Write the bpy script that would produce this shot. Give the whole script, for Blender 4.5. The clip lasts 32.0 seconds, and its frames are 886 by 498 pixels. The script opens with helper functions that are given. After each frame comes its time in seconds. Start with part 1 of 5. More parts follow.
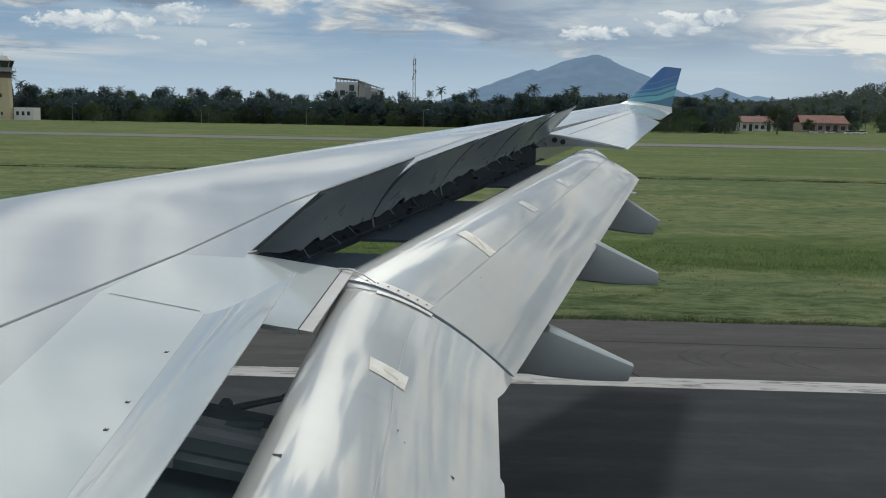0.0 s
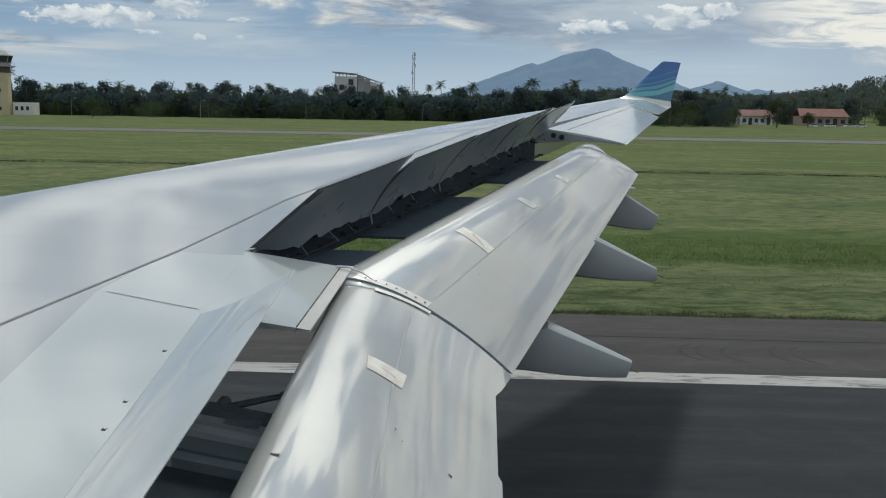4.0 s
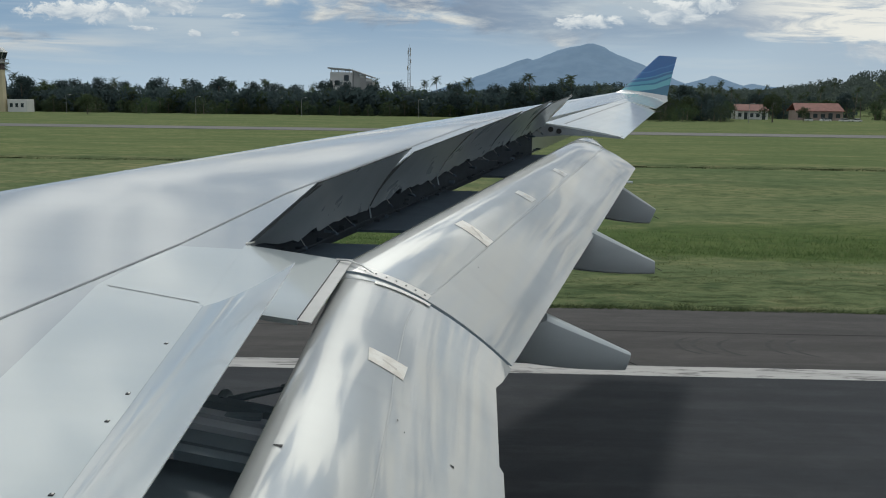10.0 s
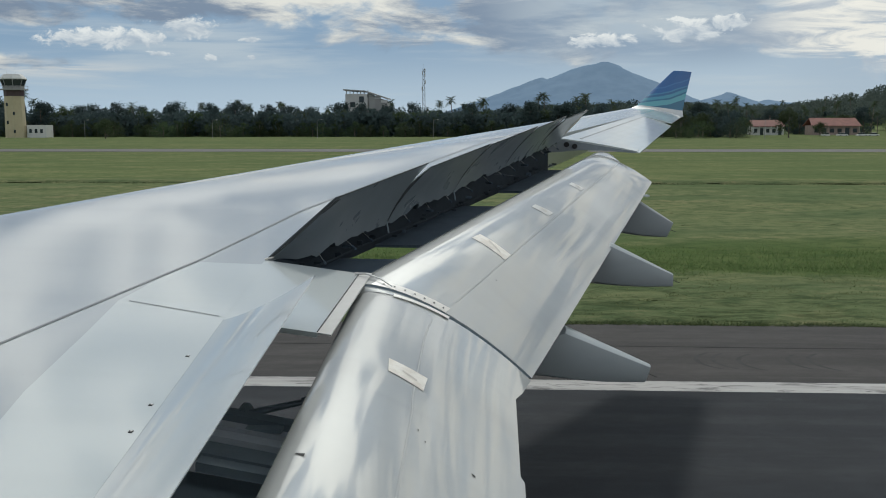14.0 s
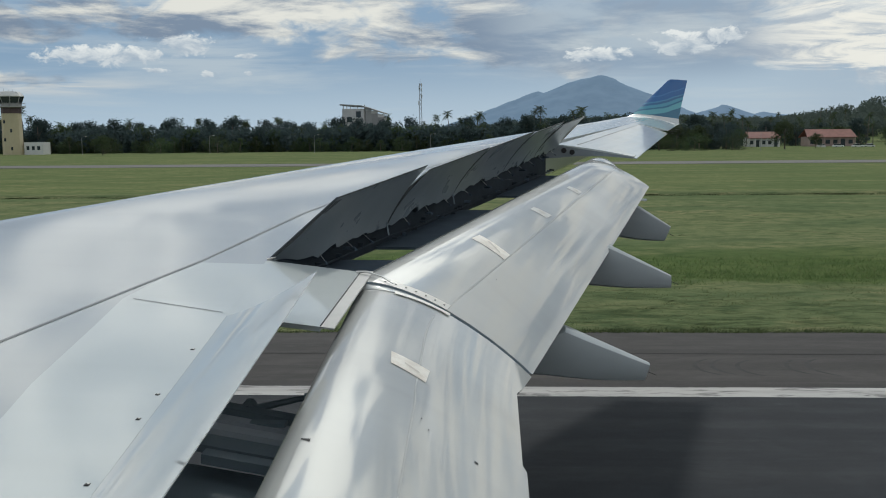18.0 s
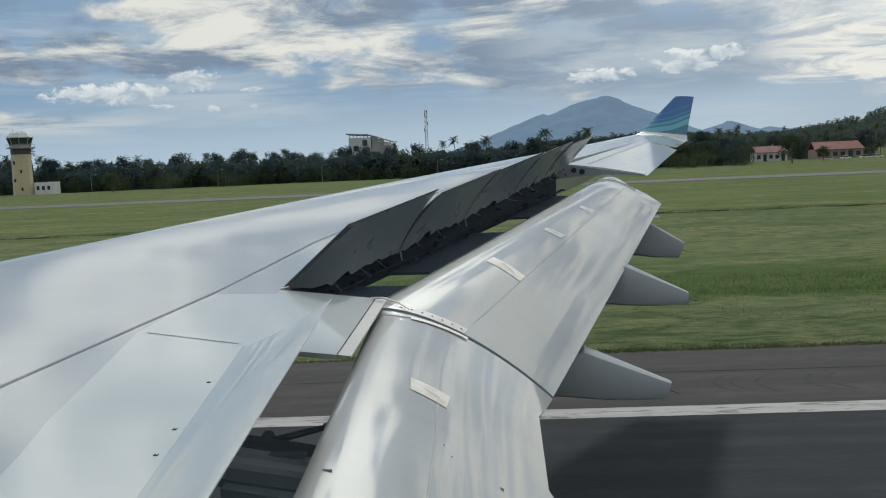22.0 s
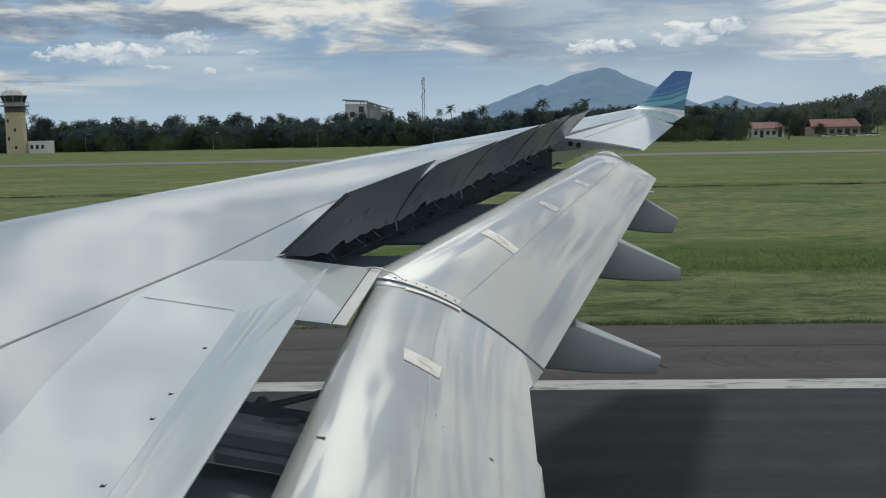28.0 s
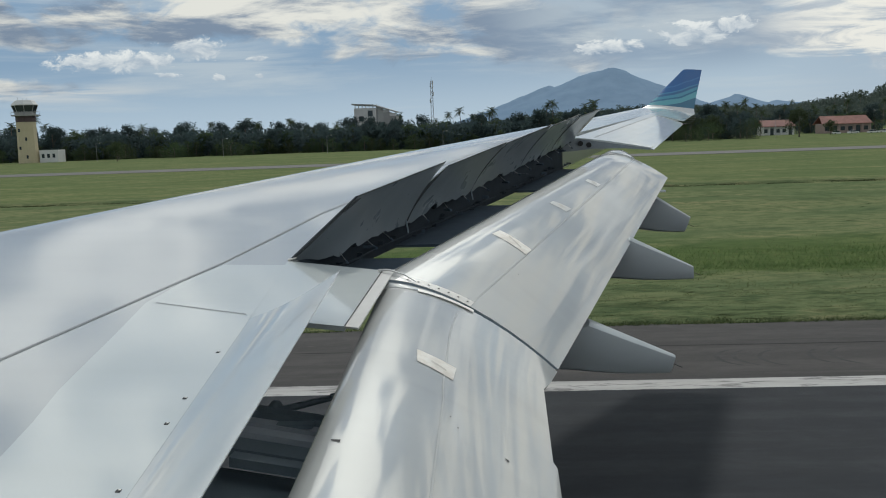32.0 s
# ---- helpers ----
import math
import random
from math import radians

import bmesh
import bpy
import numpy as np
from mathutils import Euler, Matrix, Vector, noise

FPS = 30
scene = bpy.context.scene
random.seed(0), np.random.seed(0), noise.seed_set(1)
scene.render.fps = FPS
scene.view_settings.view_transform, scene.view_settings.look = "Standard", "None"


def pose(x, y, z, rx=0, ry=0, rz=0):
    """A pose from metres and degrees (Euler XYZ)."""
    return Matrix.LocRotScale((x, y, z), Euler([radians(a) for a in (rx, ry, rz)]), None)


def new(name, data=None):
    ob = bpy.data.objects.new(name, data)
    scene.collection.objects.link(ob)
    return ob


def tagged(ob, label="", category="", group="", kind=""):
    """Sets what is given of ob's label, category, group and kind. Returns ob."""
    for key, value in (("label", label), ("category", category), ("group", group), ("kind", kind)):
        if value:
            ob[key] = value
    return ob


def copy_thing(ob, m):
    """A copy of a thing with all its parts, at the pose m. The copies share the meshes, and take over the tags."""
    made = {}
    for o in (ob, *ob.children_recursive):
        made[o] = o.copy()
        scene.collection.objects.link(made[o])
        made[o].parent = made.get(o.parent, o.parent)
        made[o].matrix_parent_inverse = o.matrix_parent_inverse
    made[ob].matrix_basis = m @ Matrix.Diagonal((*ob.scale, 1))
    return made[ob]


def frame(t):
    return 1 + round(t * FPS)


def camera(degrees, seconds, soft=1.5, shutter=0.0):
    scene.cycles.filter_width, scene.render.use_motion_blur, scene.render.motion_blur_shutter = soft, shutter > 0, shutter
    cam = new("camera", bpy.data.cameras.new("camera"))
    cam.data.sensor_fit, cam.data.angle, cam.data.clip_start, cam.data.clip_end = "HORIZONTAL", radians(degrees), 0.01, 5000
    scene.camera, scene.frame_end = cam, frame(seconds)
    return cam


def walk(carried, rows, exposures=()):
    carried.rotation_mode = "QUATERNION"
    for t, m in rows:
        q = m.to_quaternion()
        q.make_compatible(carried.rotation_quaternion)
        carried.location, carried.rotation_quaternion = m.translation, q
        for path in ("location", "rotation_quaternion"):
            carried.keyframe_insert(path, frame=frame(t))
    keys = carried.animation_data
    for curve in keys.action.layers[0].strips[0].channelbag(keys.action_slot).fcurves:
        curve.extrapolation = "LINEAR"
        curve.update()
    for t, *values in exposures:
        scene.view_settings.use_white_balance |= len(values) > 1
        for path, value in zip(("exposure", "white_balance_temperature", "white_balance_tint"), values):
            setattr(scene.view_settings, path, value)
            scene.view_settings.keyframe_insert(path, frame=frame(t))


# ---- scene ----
cam = camera(49.1, 32.0, soft=1.05)
# seconds, x aft, y outboard, z up, pitch, roll, yaw
PATH = [
    (0, 0.119, 0.106, 5.797, -8.28, -1.51, 2.29),
    (1, 0.122, 0.098, 5.818, -8.06, -1.92, 2.09),
    (2, 0.118, 0.122, 5.859, -7.90, -1.92, 2.14),
    (3, 0.123, 0.120, 5.846, -8.49, -1.76, 2.41),
    (3.5, 0.134, 0.108, 5.838, -8.67, -1.55, 2.44),
    (5.5, 0.119, 0.125, 5.781, -8.38, -1.17, 1.71),
    (6, 0.135, 0.116, 5.819, -8.42, -1.53, 1.73),
    (7, 0.126, 0.107, 5.836, -8.71, -1.55, 1.72),
    (8, 0.131, 0.086, 5.833, -8.81, -1.67, 1.95),
    (9, 0.119, 0.092, 5.839, -9.04, -1.43, 2.08),
    (10, 0.104, 0.092, 5.801, -8.87, -1.23, 2.00),
    (11, 0.114, 0.100, 5.762, -8.91, -0.40, 1.84),
    (12, 0.125, 0.152, 5.708, -8.53, -1.18, 2.26),
    (13, 0.120, 0.090, 5.703, -8.11, -1.16, 2.92),
    (14, 0.094, 0.056, 5.746, -7.71, -0.43, 2.87),
    (14.5, 0.089, 0.088, 5.672, -6.94, 0.45, 2.66),
    (16.5, 0.080, 0.024, 5.619, -5.68, -0.09, 2.77),
    (17, 0.107, -0.016, 5.627, -6.08, -0.02, 2.85),
    (18, 0.077, -0.046, 5.621, -6.87, -0.01, 2.68),
    (19, 0.064, 0.003, 5.635, -7.34, 0.69, 2.83),
    (20, 0.035, 0.022, 5.640, -7.09, 1.37, 2.82),
    (21, 0.035, 0.012, 5.657, -6.48, 1.91, 2.81),
    (22, 0.034, 0.045, 5.592, -5.35, 2.00, 3.07),
    (23, -0.009, 0.095, 5.611, -5.44, 3.03, 3.25),
    (24, 0.004, 0.051, 5.591, -5.37, 2.92, 3.32),
    (25, -0.005, 0.020, 5.664, -6.57, 2.12, 2.89),
    (26, 0.001, -0.013, 5.610, -7.34, 0.99, 2.71),
    (26.5, 0.029, -0.015, 5.634, -7.76, 0.70, 2.89),
    (28.5, 0.028, -0.015, 5.624, -7.11, 0.59, 2.82),
    (29, 0.014, 0.004, 5.636, -7.24, 0.69, 2.51),
    (30, 0.009, -0.027, 5.608, -6.93, 0.80, 2.61),
    (31, 0.004, -0.021, 5.630, -6.99, 1.14, 3.11),
    (32, 0.017, 0.010, 5.609, -7.03, 1.52, 3.39),
]
# the airliner rolls slightly nose-up; the wing and the eye share this attitude
EYE = Matrix.Translation((0.15, 0, 5.62))
ATTITUDE = EYE @ Matrix.Rotation(radians(0.5), 4, "Y") @ Matrix.Rotation(radians(0.22), 4, "X") @ EYE.inverted()
walk(cam, [(t, ATTITUDE @ pose(x, y, z, 90 + p, r, w)) for t, x, y, z, p, r, w in PATH],
     [(0.0, -0.04, 6070, 7.5), (32.0, -0.04, 6070, 7.5)])

# ---------------------------------------------------------------- sky and sun
SUN_DIR = Vector((0.75, 10.0, 9.2)).normalized()
sun = new("sun", bpy.data.lights.new("sun", "SUN"))
sun.data.energy, sun.data.angle, sun.data.color = 1.35, radians(3.5), (1.0, 0.94, 0.85)
sun.matrix_world = Matrix.Translation((0, 60, 60)) @ SUN_DIR.to_track_quat("Z", "Y").to_matrix().to_4x4()


class Nodes:
    """Short hand for building a node tree."""

    def __init__(self, tree):
        self.t = tree
        tree.nodes.clear()

    def add(self, kind, inputs=None, operation=""):
        n = self.t.nodes.new(kind)
        if operation:
            n.operation = operation
        for k, v in (inputs or {}).items():
            self.put(n.inputs[k], v)
        return n

    def put(self, socket, v):
        if isinstance(v, bpy.types.NodeSocket):
            self.t.links.new(v, socket)
        elif isinstance(v, bpy.types.Node):
            self.t.links.new(v.outputs[0], socket)
        else:
            socket.default_value = v

    def math(self, op, a, b=0.0, clamp=False):
        n = self.add("ShaderNodeMath", operation=op)
        n.use_clamp = clamp
        self.put(n.inputs[0], a)
        self.put(n.inputs[1], b)
        return n.outputs[0]

    def mix(self, f, a, b):
        n = self.add("ShaderNodeMix")
        n.data_type = "RGBA"
        self.put(n.inputs[0], f)
        self.put(n.inputs[6], a)
        self.put(n.inputs[7], b)
        return n.outputs[2]

    def ramp(self, f, *stops):
        n = self.add("ShaderNodeMapRange")
        n.clamp, n.interpolation_type = True, "SMOOTHSTEP"
        self.put(n.inputs[0], f)
        for i, s in enumerate(stops):
            self.put(n.inputs[i + 1], s)
        return n.outputs[0]

    def noise(self, vec, scale, detail=4.0, rough=0.55, dist=0.0):
        n = self.add("ShaderNodeTexNoise", {"Scale": scale, "Detail": detail, "Roughness": rough, "Distortion": dist})
        if vec is not None:
            self.put(n.inputs["Vector"], vec)
        return n.outputs[0]

    def stretch(self, vec, x, y, z, off=(0, 0, 0)):
        n = self.add("ShaderNodeMapping")
        self.put(n.inputs[0], vec)
        n.inputs["Location"].default_value = off
        n.inputs["Scale"].default_value = (x, y, z)
        return n.outputs[0]


def build_sky():
    world = bpy.data.worlds.new("sky")
    scene.world = world
    world.use_nodes = True
    n = Nodes(world.node_tree)
    sky = n.add("ShaderNodeTexSky")
    sky.sky_type, sky.sun_disc = "NISHITA", False
    sky.sun_elevation, sky.sun_rotation, sky.dust_density = math.asin(SUN_DIR.z), math.atan2(SUN_DIR.x, SUN_DIR.y), 2.0
    clear = n.add("ShaderNodeVectorMath", {0: sky.outputs[0], 1: (0.075, 0.075, 0.075)}, operation="MULTIPLY").outputs[0]
    way = n.add("ShaderNodeTexCoord").outputs["Generated"]
    up = n.add("ShaderNodeSeparateXYZ", {0: way}).outputs[2]
    big = n.noise(n.stretch(way, 3.4, 3.4, 15.0, (3.1, 0.7, 0.35)), 1.0, 4.0, 0.5, 0.3)
    rag = n.noise(n.stretch(way, 15.0, 15.0, 30.0, (1.3, 2.2, 0.2)), 1.0, 9.0, 0.58, 0.35)
    body = n.math("ADD", n.math("MULTIPLY", big, 0.60), n.math("MULTIPLY", rag, 0.42))
    body = n.math("ADD", body, n.ramp(up, 0.05, 0.11, -0.10, 0.065))
    body = n.math("ADD", body, n.ramp(up, 0.13, 0.26, 0.0, -0.05))
    side = n.add("ShaderNodeSeparateXYZ", {0: way}).outputs[0]
    body = n.math("ADD", body, n.ramp(side, 0.12, 0.42, 0.0, 0.035))
    body = n.math("ADD", body, n.ramp(side, 0.25, 0.34, 0.0, 0.05))
    body = n.math("ADD", body, n.ramp(side, -0.62, -0.44, 0.075, 0.0))
    cover = n.ramp(body, 0.495, 0.585, 0.0, 1.0)
    thick = n.ramp(n.noise(n.stretch(way, 5.5, 5.5, 27.0, (9.0, 4.0, 0.1)), 1.0, 11.0, 0.65, 0.5), 0.36, 0.58, 0.0, 1.0)
    thick = n.math("MULTIPLY", thick, n.ramp(side, 0.0, 0.40, 1.0, 0.62))
    toward = n.add("ShaderNodeVectorMath", {0: way, 1: tuple(SUN_DIR)}, operation="DOT_PRODUCT").outputs["Value"]
    glow = n.math("ADD", n.ramp(toward, 0.1, 1.0, 0.62, 1.10), n.ramp(toward, 0.93, 1.0, 0.0, 2.2))
    white = n.mix(thick, (0.75, 0.715, 0.63, 1), (0.21, 0.26, 0.33, 1))
    white = n.add("ShaderNodeVectorMath", {0: white}, operation="SCALE")
    n.put(white.inputs[3], n.math("MULTIPLY", glow, n.ramp(side, 0.0, 0.40, 1.0, 1.22)))
    haze = n.mix(n.ramp(up, 0.0, 0.09, 0.0, 1.0), (0.43, 0.54, 0.63, 1), (0.20, 0.31, 0.44, 1))
    haze = n.mix(n.ramp(up, 0.13, 0.28, 0.0, 1.0), haze, (0.29, 0.33, 0.38, 1))
    shade = n.noise(n.stretch(way, 2.6, 2.6, 34.0, (0.0, 3.0, 0.0)), 1.0, 7.0, 0.6, 0.4)
    haze = n.mix(n.ramp(shade, 0.46, 0.70, 0.0, 0.6), haze, (0.54, 0.58, 0.59, 1))
    haze = n.mix(n.ramp(side, -0.05, 0.30, 0.0, 0.55), haze, (0.44, 0.53, 0.60, 1))
    back = n.mix(0.10, haze, clear)
    colour = n.mix(cover, back, white)
    # broken cloud high overhead
    high = n.noise(n.stretch(way, 4.6, 4.6, 9.0, (0.4, 5.0, 1.0)), 1.0, 5.0, 0.5, 0.7)
    roof = n.mix(n.ramp(high, 0.44, 0.56, 0.0, 1.0), (0.14, 0.20, 0.29, 1), (0.90, 0.88, 0.83, 1))
    bright = n.add("ShaderNodeVectorMath", {0: roof}, operation="SCALE")
    n.put(bright.inputs[3], n.math("ADD", 1.0, n.ramp(toward, 0.93, 1.0, 0.0, 2.2)))
    warm = n.mix(n.ramp(toward, 0.90, 1.0, 0.0, 1.0), bright.outputs[0], n.add("ShaderNodeVectorMath", {0: bright.outputs[0], 1: (1.02, 1.0, 0.92)}, operation="MULTIPLY").outputs[0])
    colour = n.mix(n.ramp(up, 0.20, 0.29, 0.0, 0.95), colour, warm)
    # a flat grey layer behind the heaps
    veil = n.math("MULTIPLY", n.math("MULTIPLY", n.ramp(side, -0.04, 0.07, 0.0, 1.0), n.ramp(side, 0.22, 0.31, 1.0, 0.0)), n.math("MULTIPLY", n.ramp(up, 0.045, 0.075, 0.0, 0.8), n.ramp(up, 0.12, 0.16, 1.0, 0.0)))
    layer = n.mix(n.ramp(n.noise(n.stretch(way, 7.0, 7.0, 40.0, (2, 1, 0)), 1.0, 6.0, 0.55, 0.5), 0.42, 0.62, 0.0, 1.0), (0.28, 0.345, 0.42, 1), (0.45, 0.50, 0.53, 1))
    colour = n.mix(veil, colour, layer)
    # long rows of cloud, pale ahead of the wing and sunlit cream behind it
    rows_ = n.ramp(n.noise(n.stretch(way, 8.0, 8.0, 34.0, (6, 2, 0)), 1.0, 6.0, 0.58, 0.6), 0.46, 0.55, 0.0, 0.95)
    colour = n.mix(n.math("MULTIPLY", rows_, n.ramp(side, -0.56, -0.46, 1.0, 0.0)), colour, (0.76, 0.75, 0.72, 1))
    fleece = n.ramp(n.noise(n.stretch(way, 11.0, 11.0, 62.0, (3, 7, 0)), 1.0, 8.0, 0.62, 0.7), 0.45, 0.60, 0.0, 0.85)
    fleece = n.math("MULTIPLY", n.math("MULTIPLY", fleece, n.ramp(side, 0.23, 0.32, 0.0, 1.0)), n.ramp(up, 0.045, 0.065, 0.0, 1.0))
    colour = n.mix(fleece, n.mix(n.ramp(side, 0.24, 0.34, 0.0, 0.35), colour, (0.36, 0.42, 0.48, 1)), (0.90, 0.84, 0.72, 1))
    # a thin bank low down ahead of the wing
    bank = n.math("MULTIPLY", n.math("MULTIPLY", n.ramp(up, 0.038, 0.047, 0.0, 1.0), n.ramp(up, 0.050, 0.062, 1.0, 0.0)), n.ramp(side, -0.41, -0.30, 0.8, 0.0))
    bank = n.math("MULTIPLY", bank, n.ramp(n.noise(n.stretch(way, 9.0, 9.0, 90.0, (1, 4, 0)), 1.0, 6.0, 0.55, 0.4), 0.40, 0.60, 0.0, 1.0))
    colour = n.mix(bank, colour, (0.62, 0.61, 0.57, 1))
    # single heaps of cloud low in the sky
    for dx, dy, dz, wx, wz in ((0.190, 0.978, 0.088, 0.032, 0.010), (0.225, 0.969, 0.095, 0.020, 0.007), (0.108, 0.990, 0.079, 0.030, 0.007), (-0.385, 0.919, 0.079, 0.036, 0.008),
                               (-0.340, 0.937, 0.080, 0.030, 0.008), (-0.298, 0.950, 0.091, 0.030, 0.009), (-0.239, 0.968, 0.081, 0.010, 0.003), (-0.324, 0.944, 0.066, 0.011, 0.003),
                               (-0.277, 0.959, 0.063, 0.006, 0.004), (-0.238, 0.969, 0.064, 0.005, 0.003)):
        off = n.add("ShaderNodeVectorMath", {0: way, 1: (dx, dy, dz)}, operation="SUBTRACT").outputs[0]
        far = n.add("ShaderNodeVectorMath", {0: n.stretch(off, 1 / wx, 1 / wx, 1 / wz)}, operation="LENGTH").outputs["Value"]
        lump = n.noise(n.stretch(way, 46.0, 46.0, 84.0, (dx * 9, 0, 0)), 1.0, 11.0, 0.62, 0.4)
        tall = n.add("ShaderNodeSeparateXYZ", {0: n.stretch(off, 1 / wx, 1 / wx, 1 / wz)}).outputs[2]
        f = n.ramp(n.math("ADD", far, n.math("MULTIPLY", n.math("SUBTRACT", lump, 0.5), -3.4)), 0.70, 1.15, 0.92, 0.0)
        lit = n.math("ADD", n.math("MULTIPLY", tall, 0.30), n.ramp(lump, 0.3, 0.7, 0.1, 0.9), clamp=True)
        colour = n.mix(f, colour, n.mix(lit, (0.36, 0.42, 0.48, 1), (0.80, 0.79, 0.74, 1)))
    n.add("ShaderNodeOutputWorld", {0: n.add("ShaderNodeBackground", {0: colour, 1: 1.06})})


build_sky()

# ---------------------------------------------------------------- materials


def material(name, colour, rough=0.6, metal=0.0, vary=0.12, scale=3.0, grain=60.0, bump=0.0, coat=0.0, second=None, spread=0.5, coords="Object"):
    """A surface with stains at one scale, grain at another and a fine relief."""
    m = bpy.data.materials.new(name)
    m.use_nodes = True
    n = Nodes(m.node_tree)
    at = n.add("ShaderNodeTexCoord").outputs[coords]
    stain = n.noise(at, scale, 5.0, 0.6, 0.3)
    fine = n.noise(at, grain, 3.0, 0.6)
    c2 = second or tuple(c * 0.7 for c in colour)
    f = n.ramp(n.math("ADD", n.math("MULTIPLY", stain, 0.75), n.math("MULTIPLY", fine, 0.25)), 0.5 - spread * 0.3, 0.5 + spread * 0.3, 0.0, 1.0)
    col = n.mix(n.math("MULTIPLY", f, 1.0 if second else vary * 3.3), (*colour, 1), (*c2, 1))
    rnd = n.add("ShaderNodeObjectInfo").outputs["Random"]
    hsv = n.add("ShaderNodeHueSaturation", {"Value": n.ramp(rnd, 0.0, 1.0, 1 - vary, 1 + vary), "Color": col})
    ro = n.math("ADD", n.math("MULTIPLY", n.math("SUBTRACT", stain, 0.5), 0.25), rough, clamp=True)
    b = n.add("ShaderNodeBsdfPrincipled", {"Base Color": hsv, "Roughness": ro, "Metallic": metal, "Coat Weight": coat, "Coat Roughness": 0.15})
    if bump:
        bm_ = n.add("ShaderNodeBump", {"Height": n.math("ADD", fine, n.math("MULTIPLY", stain, 2.0)), "Strength": bump, "Distance": 0.01})
        n.put(b.inputs["Normal"], bm_.outputs[0])
    n.add("ShaderNodeOutputMaterial", {0: b})
    return m


def streaked(name, colour, dirt_sheen, rough, metal, coat, along, polish=0.085, gloss=1.7):
    """Aircraft paint: faint chordwise streaks, cloudy stains that double as mirrored cloud on the flap, small scuffs.
    """
    m = bpy.data.materials.new(name)
    m.use_nodes = True
    n = Nodes(m.node_tree)
    at = n.add("ShaderNodeTexCoord").outputs["Object"]
    streak = n.noise(n.stretch(at, *along), 1.0, 2.0, 0.5, 0.2)
    cloud = n.noise(at, 0.7, 1.0, 0.5)
    speck = n.noise(at, 45.0, 2.0, 0.5)
    f = n.math("ADD", n.ramp(streak, 0.45, 0.8, 0.0, 0.30), n.ramp(cloud, 0.25, 0.80, 0.0, 0.65))
    f = n.math("ADD", f, n.ramp(speck, 0.72, 0.82, 0.0, 0.4), clamp=True)
    col = n.mix(f, (*colour, 1), (*dirt_sheen, 1))
    ro = n.math("ADD", rough, n.math("MULTIPLY", n.math("SUBTRACT", cloud, 0.5), 0.25), clamp=True)
    wave = n.noise(n.stretch(at, 1.2, 0.5, 1.2), 1.0, 2.0, 0.4)
    bm_ = n.add("ShaderNodeBump", {"Height": wave, "Strength": 0.12, "Distance": 0.02})
    b = n.add("ShaderNodeBsdfPrincipled", {"Base Color": col, "Roughness": ro, "Metallic": metal, "Coat Weight": coat, "Coat Roughness": polish, "Coat IOR": gloss, "Specular IOR Level": 0.2, "Normal": bm_.outputs[0]})
    n.add("ShaderNodeOutputMaterial", {0: b})
    return m


M_SKIN = streaked("wing_paint_grey", (0.425, 0.45, 0.455), (0.375, 0.40, 0.405), 0.36, 0.0, 1.0, (0.25, 3.0, 1.0), 0.075, 1.95)
M_PANEL = streaked("wing_paint_light", (0.555, 0.595, 0.588), (0.49, 0.525, 0.517), 0.37, 0.0, 1.0, (0.3, 3.0, 1.0))
M_SPOILER = streaked("spoiler_paint", (0.47, 0.505, 0.50), (0.42, 0.45, 0.445), 0.37, 0.0, 1.0, (0.3, 3.0, 1.0), 0.03, 2.6)
# The flap's wider tone spread also imitates patches of reflected cloud.
M_FLAP = streaked("flap_paint", (0.44, 0.45, 0.437), (0.34, 0.348, 0.333), 0.46, 0.0, 1.0, (0.5, 2.5, 1.0), 0.04, 1.85)
M_FAIR = streaked("fairing_paint", (0.38, 0.412, 0.425), (0.315, 0.343, 0.355), 0.38, 0.0, 0.1, (0.8, 6.0, 4.0))
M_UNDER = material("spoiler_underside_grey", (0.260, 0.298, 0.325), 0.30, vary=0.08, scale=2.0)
M_BEAM = material("blue_grey_primer", (0.55, 0.60, 0.66), 0.5, vary=0.12, scale=3.0)
# Shade of the wells behind the spoilers is put into this near-black colour.
M_WELL = material("well_shade_black", (0.020, 0.031, 0.044), 0.85, vary=0.15, scale=5.0)
M_DARK = material("dark_cavity_navy", (0.070, 0.100, 0.135), 0.8, vary=0.1, scale=4.0)
M_STEEL = material("bright_steel", (0.62, 0.62, 0.60), 0.32, metal=0.9, vary=0.06)
M_TAPE = material("repair_tape", (0.82, 0.79, 0.72), 0.5, vary=0.12, scale=9.0, second=(0.66, 0.61, 0.53))
M_FADED = material("faded_tape", (0.66, 0.66, 0.63), 0.45, vary=0.12, scale=9.0, second=(0.50, 0.50, 0.48))
M_JOINT = material("filled_skin_joint", (0.40, 0.41, 0.40), 0.4, vary=0.06)
M_CREASE = material("tape_crease", (0.55, 0.51, 0.45), 0.5, vary=0.1, scale=9.0)
M_EDGE = material("cream_sealing_strip", (0.46, 0.455, 0.435), 0.5, vary=0.08, scale=6.0)
M_MARK = material("tyre_rubber_on_asphalt", (0.019, 0.018, 0.018), 0.85, vary=0.2, scale=4.0, coords="Object")
M_STRAP = material("pale_metal_strap", (0.80, 0.77, 0.71), 0.4, vary=0.06, scale=9.0)
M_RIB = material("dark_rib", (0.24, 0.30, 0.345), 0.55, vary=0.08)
M_SEAL = material("seam_sealant", (0.22, 0.235, 0.24), 0.7, vary=0.08)
M_RIM = material("dark_rubber_rim", (0.055, 0.065, 0.072), 0.6)
M_BLACK = material("black_rubber", (0.02, 0.02, 0.022), 0.7)
M_GLASS = material("window_glass_dark", (0.03, 0.035, 0.04), 0.08)
M_BODY = streaked("fuselage_white", (0.72, 0.73, 0.73), (0.64, 0.65, 0.64), 0.35, 0.0, 0.3, (4.0, 0.6, 4.0))

